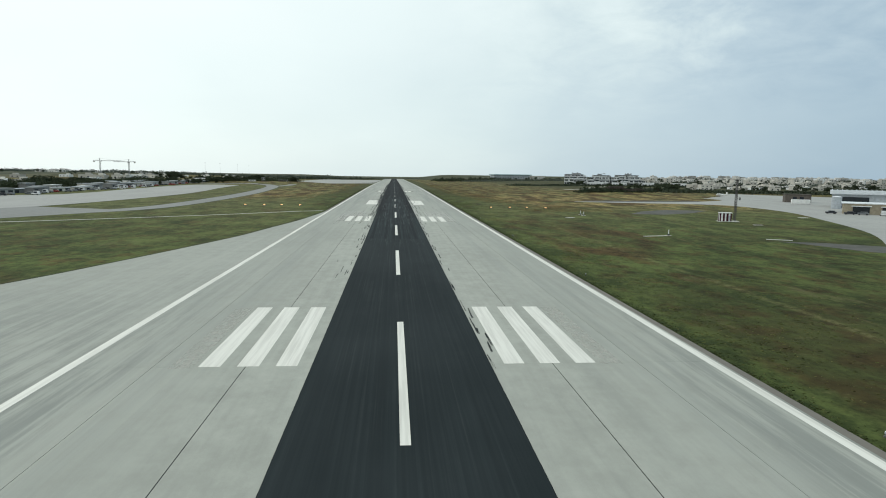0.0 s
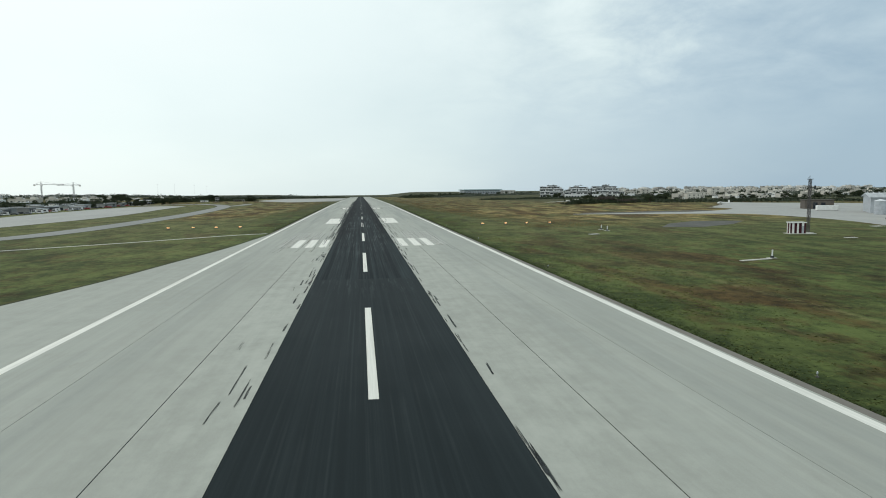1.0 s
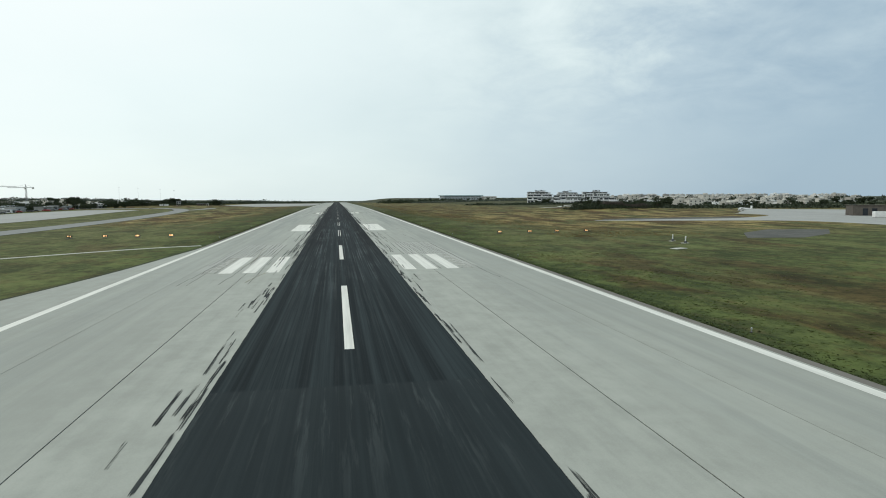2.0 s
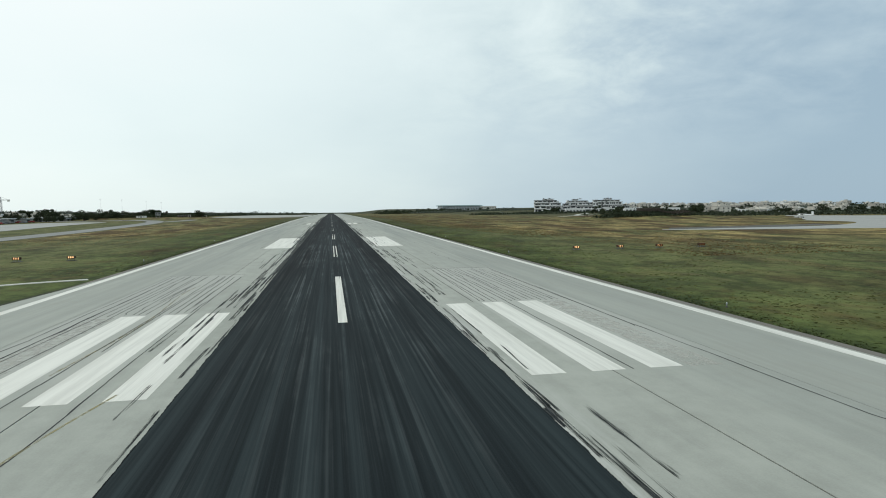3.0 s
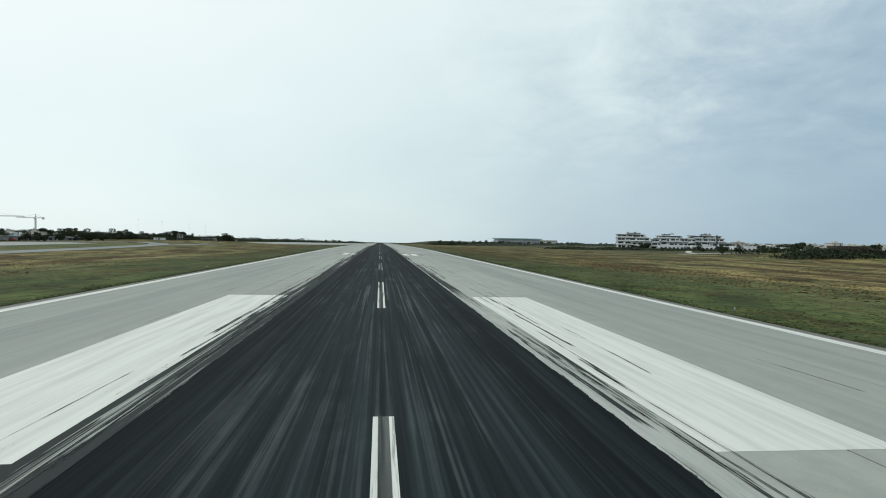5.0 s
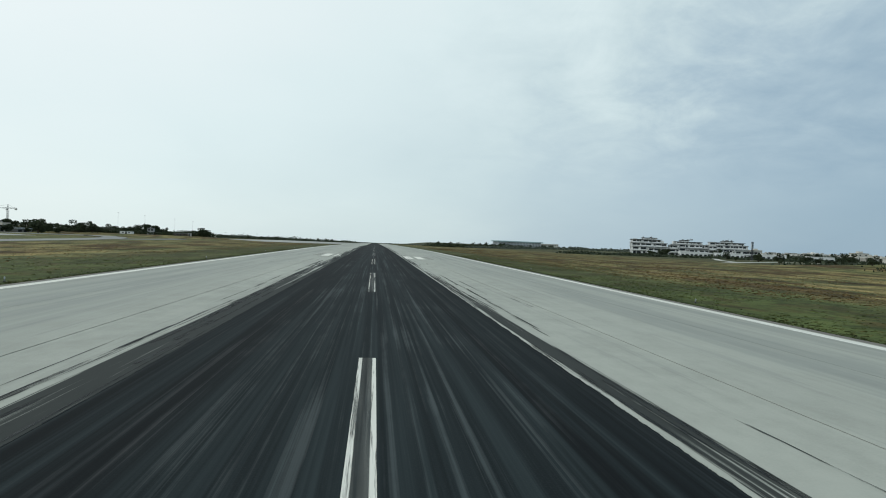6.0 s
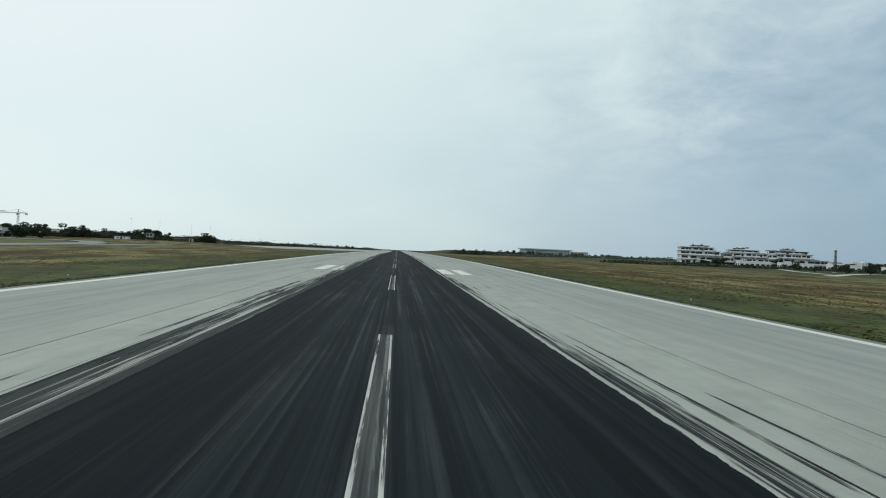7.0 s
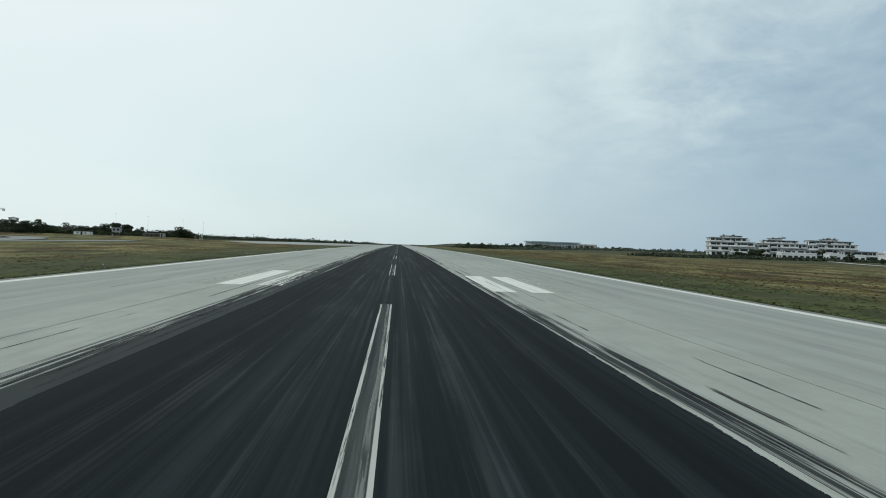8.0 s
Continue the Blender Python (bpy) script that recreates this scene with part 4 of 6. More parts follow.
def build_pavements():
    flare = smooth_line([(-PAVED - 0.02, 350), (-28.9, 332), (-31.2, 303), (-35.3, 273), (-38.0, 253), (-42.5, 232), (-48.5, 207), (-53.5, 189),
                         (-62, 168), (-76, 147), (-100, 128), (-200, 108), (-300, 104), (-420, 102)])
    tagged(part("taxiway_entry", slab(flare + [(-420, 40), (-150, 40), (-60, 0), (-PAVED - 0.02, -60)], -0.002, 0.3), CONCRETE), "grey concrete fillet widening into a taxiway", "taxiway", kind="structure")
    tagged(part("turf_edge", ribbon(flare[2:], 1.3, -0.03, 0.2), TURF), "dark overgrown turf along the concrete edge", "verge", kind="structure")
    line = smooth_line([(-230, 258), (-180, 277), (-146, 300), (-120, 324), (-104, 350), (-98.5, 385), (-98, 450), (-100.5, 530), (-107, 610), (-116, 690), (-127, 750), (-146, 805), (-172, 842)])
    tagged(part("taxiway_west", ribbon(line, 11.5, -0.02, 0.3), TAXI), "grey concrete taxiway curving across the grass", "taxiway", kind="structure")
    tagged(part("turf_edge", ribbon(line, 13.0, -0.045, 0.2), TURF), "dark overgrown turf along the taxiway edge", "verge", kind="structure")
    near = smooth_line([(-300, 150), (-240, 230), (-196, 296), (-172, 324), (-148, 358), (-139, 420), (-136, 505), (-142, 577), (-151, 640), (-158, 710)])
    tagged(part("apron_west", slab([(-420, 104), (-330, 106)] + near + [(-162, 756), (-182, 768), (-203, 762), (-210, 720), (-209, 660), (-204, 580), (-197, 525), (-198, 480), (-240, 440), (-420, 430)], -0.012, 0.3), APRON),
           "wide pale concrete apron", "apron", kind="structure")
    bm = bmesh.new()
    rows = []
    for k in range(13):
        y = 950 + 50 * k
        far_side, near_side = max(-165.0, -90 - 20 * k), min(-30.0, -88 + 24 * k)
        across = [far_side + (near_side - far_side) * q / 6 for q in range(7)]
        rows.append([bm.verts.new((x, y, drop(x, y) + z)) for x, z in [(far_side, -0.5)] + [(x, 0.0) for x in across] + [(near_side, -0.5)]])
    for a, b in zip(rows, rows[1:]):
        for k in range(8):
            bm.faces.new((a[k], a[k + 1], b[k + 1], b[k]))
    bmesh.ops.recalc_face_normals(bm, faces=bm.faces)
    tagged(part("apron_north", bm, APRON), "distant pale concrete apron beside the runway", "apron", kind="structure")
    stub = smooth_line([(-119, 735), (-116, 765), (-116, 800), (-119, 832)], 4)
    tagged(part("taxiway_stub", ribbon(stub, 8.5, -0.024, 0.3), TAXI), "grey concrete taxiway stub ending in the grass", "taxiway", kind="structure")
    back_line = smooth_line([(-262, 842), (-225, 838), (-199, 838), (-176, 846), (-164, 852)], 4)
    tagged(part("service_road", ribbon(back_line, 11, -0.03, 0.3), APRON), "pale concrete service road before the trees", "road", kind="structure")
    tagged(part("turf_edge", ribbon(near, 1.4, -0.04, 0.2), TURF), "dark overgrown turf along the apron edge", "verge", kind="structure")
    link_line = smooth_line([(-92, 952), (-78, 966), (-58, 982), (-28.3, 1000)], 4)
    bm = ribbon(link_line, 22, -0.016, 0.3)
    for v in bm.verts:
        v.co.z += drop(0, v.co.y)
    tagged(part("taxiway_link", bm, APRON), "pale concrete taxiway joining the runway", "taxiway", kind="structure")
    junction = [(-124, 298), (-110, 326), (-106, 345), (-120, 352), (-136, 357), (-148, 363), (-180, 340), (-230, 290), (-236, 256), (-160, 266)]
    tagged(part("taxiway_junction", slab(junction, -0.016, 0.3), TAXI), "grey concrete junction of taxiway and apron", "taxiway", kind="structure")
    track = smooth_line([(-130, 278), (-108, 291), (-85, 307), (-62, 325), (-40, 345.5), (-29.4, 351.5)])
    tagged(part("service_track", ribbon(track, 1.2, -0.02, 0.2), PALE), "narrow pale cement track through the grass", "track", kind="structure")
    east = smooth_line([(28.9, 112), (60, 160), (100, 214), (139, 268), (166, 327), (181, 366), (187, 400), (186, 428), (172, 440), (140, 447), (106, 456)])
    back = smooth_line([(108, 459), (135, 461), (181, 468), (222, 500), (228, 540), (262, 590), (330, 670)])
    tagged(part("taxiway_east", slab(east + back + [(420, 640), (330, 500), (330, 400), (250, 330), (200, 240), (150, 160), (110, 90), (70, 40), (28.9, 10)], -0.015, 0.3), APRON),
           "pale concrete taxiway and apron east of the runway", "taxiway", kind="structure")
    bm = ribbon(smooth_line([(214, 785), (250, 862), (292, 938), (314, 990)]), 4.5, -0.02, 0.4)
    for v in bm.verts:
        v.co.z += drop(v.co.x, v.co.y)
    tagged(part("farm_track", bm, PALE), "pale dusty farm track before the houses", "track", kind="structure")
    bm = ribbon(smooth_line([(180, 738), (212, 774), (250, 815), (300, 862), (340, 872)]), 5.0, -0.02, 0.4)
    for v in bm.verts:
        v.co.z += drop(v.co.x, v.co.y)
    tagged(part("field_road", bm, PALE), "pale cement road along the edge of the field", "road", kind="structure")
    for name, pts in (("old_pad", [(96, 246), (99, 240), (104, 226), (118, 214), (136, 216), (130, 228), (116, 236), (106, 243)]),
                      ("old_pad", [(98, 348), (112, 346), (130, 358), (146, 376), (128, 380), (110, 366)]),
                      ("old_pad", [(112, 462), (150, 461), (196, 476), (190, 486), (150, 478), (118, 472)])):
        tagged(part(name, slab(pts, -0.03, 0.2), OLD_TAR), "weathered dark tarmac pad in the grass", "pad", kind="structure")


build_pavements()


# ---------------------------------------------------------------- airfield lights and equipment
def build_papi():
    """Approach slope indicators: four lit boxes on each side, each with three lamp slots between added fins."""
    unit = thing("slope_indicator_light", 43.9, 378.8, -0.07, 0, "orange approach slope light box on short legs in the grass", "airfield light", "slope indicator lights")
    part("base_slab", boxed(-0.7, 0.7, -0.5, 0.5, 0.0, 0.08, bevel=0.02), OLD_TAR, unit, "dark weathered cement slab")
    for x in (-0.38, 0.38):
        for y in (-0.3, 0.3):
            part("leg", rod(bmesh.new(), (x, y, 0.07), (x, y, 0.38), 0.035), STEEL, unit)
    part("housing", boxed(-0.5, 0.5, 0.0, 0.55, 0.37, 0.76, bevel=0.04), ORANGE, unit)
    part("hood", boxed(-0.52, 0.52, -0.53, 0.2, 0.762, 0.79, bevel=0.01), ORANGE, unit)
    part("sill", boxed(-0.5, 0.5, -0.5, -0.004, 0.37, 0.40, bevel=0.01), ORANGE, unit)
    # fins added to hide the glowing lenses from the side, in place of narrow beams
    for k in range(4):
        x = -0.485 + 0.3233 * k
        part("fin", boxed(x - 0.01, x + 0.01, -0.50, -0.004, 0.402, 0.76), ORANGE, unit)
    for k in range(3):
        x = -0.3233 + 0.3233 * k
        part("lens", boxed(x - 0.14, x + 0.14, -0.03, -0.003, 0.43, 0.74, bevel=0.01), LIT_AMBER, unit, "lit amber lens")
    for x in (52.6, 60.6, 69.4, -43.2, -51.4, -59.2, -67.6):
        copy_thing(unit, at(x, 378.8 if x > 0 else 383.0, -0.07))


def build_edge_lights():
    unit = thing("runway_edge_light", 30.0, 315.5, -0.07, 0, "small white runway edge light on a cement foot", "airfield light", "runway edge lights")
    part("foot", rod(bmesh.new(), (0, 0, 0), (0, 0, 0.09), 0.12, 0.11, 12), OLD_TAR, unit)
    part("stem", rod(bmesh.new(), (0, 0, 0.085), (0, 0, 0.26), 0.035), STEEL, unit)
    bm = rod(bmesh.new(), (0, 0, 0.25), (0, 0, 0.34), 0.06, 0.055, 10)
    part("lamp_body", bm, SHEET, unit)
    bm = bmesh.new()
    bmesh.ops.create_uvsphere(bm, u_segments=10, v_segments=6, radius=0.06)
    bmesh.ops.translate(bm, vec=(0, 0, 0.355), verts=bm.verts)
    part("glass_dome", bm, LAMP_GLASS, unit)
    for n in range(-4, 26):
        for x in (30.0, -30.0):
            if (n or x < 0) and not (x < 0 and n < 1):
                copy_thing(unit, at(x, 315.5 + 60.3 * n, -0.07 + drop(0, 315.5 + 60.3 * n)))


def lattice(bm, half, z0, z1, step, r=0.04, taper=1.0):
    """Four legs with cross bracing, for masts and crane towers."""
    z, flip = z0, 1
    top = lambda q: half * (1 + (taper - 1) * (q - z0) / (z1 - z0))
    corners = ((1, 1), (-1, 1), (-1, -1), (1, -1))
    for cx, cy in corners:
        rod(bm, (cx * half, cy * half, z0), (cx * half * taper, cy * half * taper, z1), r * 1.5, sides=5)
    while z < z1 - 0.01:
        q = min(z + step, z1)
        for k in range(4):
            (ax, ay), (bx, by) = corners[k], corners[(k + 1) % 4]
            a, b = ((ax, ay, z), (bx, by, q)) if flip > 0 else ((bx, by, z), (ax, ay, q))
            rod(bm, (a[0] * top(a[2]), a[1] * top(a[2]), a[2]), (b[0] * top(b[2]), b[1] * top(b[2]), b[2]), r, sides=4)
            rod(bm, (ax * top(q), ay * top(q), q), (bx * top(q), by * top(q), q), r, sides=4)
        z, flip = q, -flip
    return bm


def build_shelter():
    hut = thing("equipment_shelter", 118.6, 311.8, -0.07, -14, "red and white striped equipment hut on a cement slab", "hut")
    part("base_slab", boxed(-2.7, 4.6, -1.9, 1.7, 0.0, 0.12, bevel=0.02), PALE, hut)
    part("body", boxed(-2.05, 2.05, -1.0, 1.0, 0.11, 3.0, bevel=0.03), WHITE, hut)
    for x, w in ((-1.78, 0.24), (-0.62, 0.32), (0.60, 0.36), (1.80, 0.22)):
        part("red_panel", boxed(x - w, x + w, -1.05, -1.002, 0.14, 2.97), RED, hut, "dark red painted panel")
        part("red_panel", boxed(x - w, x + w, 1.002, 1.05, 0.14, 2.97), RED, hut)
    for x in (-2.10, 2.052):
        part("red_panel", boxed(x, x + 0.048, -0.5, 0.4, 0.14, 2.97), RED, hut)
    part("roof", boxed(-2.2, 2.2, -1.2, 1.2, 3.0, 3.24, bevel=0.03), WHITE, hut, "white overhanging roof slab")
    part("door", boxed(1.0, 1.55, -1.06, -1.003, 0.16, 2.2, bevel=0.01), SHEET, hut)
    mast = thing("lattice_mast", 122.8, 312.6, -0.07, 20, "grey steel lattice antenna mast beside the striped hut", "mast")
    part("footing", boxed(-1.0, 1.0, -1.0, 1.0, 0.0, 0.2, bevel=0.02), PALE, mast)
    part("tower", lattice(bmesh.new(), 0.29, 0.19, 15.0, 0.9, 0.05, 0.9), MAST_STEEL, mast)
    for z in (8.2, 12.7):
        bm = rod(bmesh.new(), (0.3, -0.3, z), (1.0, -0.8, z), 0.05)
        box(bm, 0.9, 1.1, -1.0, -0.6, z - 0.5, z + 0.5, bevel=0.03)
        part("antenna", bm, DARK_STEEL, mast)
    part("platform", boxed(-0.6, 0.6, -0.6, 0.6, 14.9, 15.02), DARK_STEEL, mast)
    for k in range(3):
        part("whip", rod(bmesh.new(), (-0.4 + 0.4 * k, 0.3, 15.0), (-0.4 + 0.4 * k, 0.3, 15.5 + 0.25 * k), 0.03), MAST_STEEL, mast)


def build_posts():
    """Short monitor aerials on cement pads."""
    post = thing("monitor_aerial", 73.5, 259.5, -0.07, 0, "short white aerial post with a dark foot on a pad", "aerial post", "monitor aerials")
    part("pad", boxed(-0.9, 0.7, -0.45, 0.45, 0.0, 0.09, bevel=0.02), PALE, post)
    part("foot", boxed(-0.26, 0.26, -0.22, 0.22, 0.08, 0.46, bevel=0.03), DARK_STEEL, post)
    part("column", rod(bmesh.new(), (0, 0, 0.41), (0, 0, 1.45), 0.13, 0.12, 10), WHITE, post)
    part("cap", rod(bmesh.new(), (0, 0, 1.45), (0, 0, 1.55), 0.16, 0.1, 10), WHITE, post)
    copy_thing(post, at(74.7, 342.2, -0.07, 25))
    copy_thing(post, at(74.1, 336.0, -0.07, 10))
    for k, (x, y, w, d, turn) in enumerate(((69.0, 257.6, 7.2, 0.8, 15), (65.0, 323.5, 3.2, 1.6, 20), (98.5, 249.5, 6.0, 0.9, -25), (121.5, 296.0, 3.0, 1.2, 0), (164, 333.5, 4.0, 2.2, 10))):
        ob = part("cement_cover", boxed(-w / 2, w / 2, -d / 2, d / 2, 0.0, 0.12, bevel=0.02), PALE)
        ob.matrix_basis = at(x, y, -0.07, turn)
        tagged(ob, "flat pale cement cover slab in the grass", "slab", "cement covers")


build_papi()
build_edge_lights()
build_shelter()
build_posts()


# ---------------------------------------------------------------- buildings
WINDOW_MESH = {}
SKIP = random.Random(4)


def window_mesh(w, h):
    """Recessed dark pane in a frame, facing -y, centred at its foot."""
    key = (round(w, 1), round(h, 1))
    if key not in WINDOW_MESH:
        WINDOW_MESH[key] = finish(boxed(-w / 2, w / 2, -0.06, 0.05, 0, h, bevel=0.02), "window", OPENING)
    return WINDOW_MESH[key]


def block(parent, x0, x1, y0, y1, h, wall, storeys, across, z0=0.0, glass=(1.4, 1.4), roof=ROOF_GREY, sides=True, parapet=0.7, skip=0.0):
    """A storey block: walls, roof with parapet, and its windows."""
    part("wall", boxed(x0, x1, y0, y1, z0, z0 + h), wall, parent)
    bm = boxed(x0 - 0.15, x1 + 0.15, y0 - 0.15, y1 + 0.15, z0 + h, z0 + h + 0.18)
    if parapet:
        for a, b, c, d in ((x0, x1, y0 - 0.1, y0 + 0.2), (x0, x1, y1 - 0.2, y1 + 0.1), (x0 - 0.1, x0 + 0.2, y0 + 0.2, y1 - 0.2), (x1 - 0.2, x1 + 0.1, y0 + 0.2, y1 - 0.2)):
            box(bm, a, b, c, d, z0 + h + 0.17, z0 + h + 0.17 + parapet)
    part("roof", bm, wall if parapet else roof, parent)
    rise = h / storeys
    for s in range(storeys):
        for k in range(across):
            if skip and SKIP.random() < skip:
                continue
            x = x0 + (x1 - x0) * (k + 0.5) / across
            again("window", window_mesh(*glass), parent, (x, y0, z0 + s * rise + rise * 0.32))
    if sides:
        for s in range(storeys):
            for k in range(max(1, across // 3)):
                y = y0 + (y1 - y0) * (k + 0.5) / max(1, across // 3)
                again("window", window_mesh(*glass), parent, (x0, y, z0 + s * rise + rise * 0.32), -90)


def terrace(house, x0, x1, front, z, h, rng, dark=False):
    """One storey: core with window bays behind a balcony parapet, under a projecting slab."""
    part("wall", boxed(x0, x1, front + 1.6, 13, z, z + h), BRIGHT_WALL, house)
    x = x0 + 0.5
    while x < x1 - 1.6:
        w = min(rng.choice((2.0, 3.0, 4.2, 5.6)), x1 - 0.4 - x)
        tall = h * rng.choice((0.45, 0.6, 0.72))
        again("window", window_mesh(w, tall), house, (x + w / 2, front + 1.6, z + h * 0.86 - tall))
        x += w + rng.choice((0.4, 0.7, 1.2, 2.4))
    x = x0
    while x < x1 - 1.0:
        w = min(rng.uniform(4, 13), x1 - x)
        part("balcony", boxed(x, x + w, front, front + 0.3, z, z + 1.05), BRIGHT_WALL, house)
        part("balcony_floor", boxed(x, x + w, front, front + 1.6, z - 0.2, z - 0.01), BRIGHT_WALL, house)
        x += w + rng.choice((0.3, 0.4, 2.5))
    part("eave", boxed(x0 - 0.7, x1 + 0.7, front - (0.6 if dark else -0.3), 13.4, z + h, z + h + 0.45), DARK_STEEL if dark else ROOF_GREY, house, "dark projecting roof edge" if dark else "")
    for y in (3.0, 8.0):
        again("window", window_mesh(2.4, h * 0.5), house, (x0, y, z + h * 0.28), -90)


def build_white_cluster():
    """Three white terraced blocks above the field edge, joined by lower wings."""
    rng = random.Random(3)
    for x0, x1, y, steps in ((271, 309, 1060, ((0, 1, 4.4), (0, 1, 3.7), (-0.01, 0.92, 3.4), (0.0, 0.76, 3.0), (0.30, 0.66, 1.4))),
                             (312, 348, 1053, ((0, 1, 4.6), (0.0, 1, 3.6), (0.03, 0.98, 3.2), (0.12, 0.80, 2.2), (0.28, 0.46, 1.3))),
                             (350, 388, 1047, ((0, 1, 4.8), (0.0, 1, 3.8), (0.0, 0.99, 3.4), (0.08, 0.90, 2.2), (0.40, 0.62, 1.2)))):
        house = thing("terraced_building", (x0 + x1) / 2, y, 0, -16, "white stepped apartment block with balconies and dark window bands", "building", "white terraced blocks")
        w, z = x1 - x0, 0.0
        for n, (a, b, h) in enumerate(steps):
            terrace(house, -w / 2 + a * w, -w / 2 + b * w, -9 + 1.5 * n, z, h, rng, n >= 3)
            z += h + 0.46
        part("stair_tower", boxed(w * 0.28, w * 0.37, 2, 8, z - 7.0, z - 2.6), BRIGHT_WALL, house)
        part("stair_tower", boxed(-w * 0.44, -w * 0.36, 4, 9, z - 4.4, z - 1.2), BRIGHT_WALL, house)
        for _ in range(5):
            tx = rng.uniform(-w * 0.2, w * 0.12)
            part("water_tank", boxed(tx, tx + 1.5, 5, 6.6, z - 0.03, z + rng.uniform(0.8, 1.4), bevel=0.15), ROOF_GREY, house)
        part("aerial", rod(bmesh.new(), (w * 0.05, 6, z - 0.05), (w * 0.05, 6, z + 2.6), 0.09, 0.05), DARK_STEEL, house)
    for x, y, w, h, n in ((309, 1044, 12, 3.4, 3), (348, 1036, 12, 3.6, 4), (331, 1026, 30, 3.4, 2), (374, 1018, 26, 3.6, 2), (288, 1038, 20, 3.4, 2)):
        wing = thing("linking_wing", x, y, 0, -16, "white lower wing with dark openings between the terraced blocks", "building", "linking wings")
        for k in range(n):
            terrace(wing, -w / 2 + k * 0.8, w / 2 - k * 1.5, -2 + 1.2 * k, k * (h + 0.46), h, rng)
    for x, y, w, d, h in ((296, 984, 24, 10, 4.4), (326, 974, 24, 10, 4.4), (368, 974, 22, 12, 4.6), (420, 978, 22, 10, 4.2)):
        house = thing("low_building", x, y, 0, -14, "low white flat-roofed building before the terraced blocks", "building", "low white buildings")
        block(house, -w / 2, w / 2, -d / 2, d / 2, h, BRIGHT_WALL, 1, int(w / 4), 0, (2.4, 1.5))


def build_long_hall():
    hall = thing("long_hall", 338, 1872, 0, 15, "long low hall with a blue-grey roof edge and pale walls", "building")
    part("wall", boxed(-57, 57, -16, 16, 0, 8.2), SHEET, hall)
    part("roof", boxed(-60, 60, -20, 18, 11.2, 13.9, bevel=0.3), BLUE_ROOF, hall, "blue-grey roof slab")
    part("clerestory", boxed(-56, 56, -15, 15, 8.2, 11.2), SHEET, hall)
    for k in range(14):
        again("window", window_mesh(4.6, 3.2), hall, (-53 + 8.15 * k, -16, 2.2))
        part("column", rod(bmesh.new(), (-53 + 8.15 * k, -18.6, 0), (-53 + 8.15 * k, -18.6, 11.2), 0.35, sides=8), WHITE, hall)
    wing = thing("hall_wing", 420, 1893, 0, 15, "pale flat-roofed wing beside the long hall", "building")
    block(wing, -18, 22, -12, 12, 9.6, MASONRY, 2, 8, 0, (2.4, 1.8))


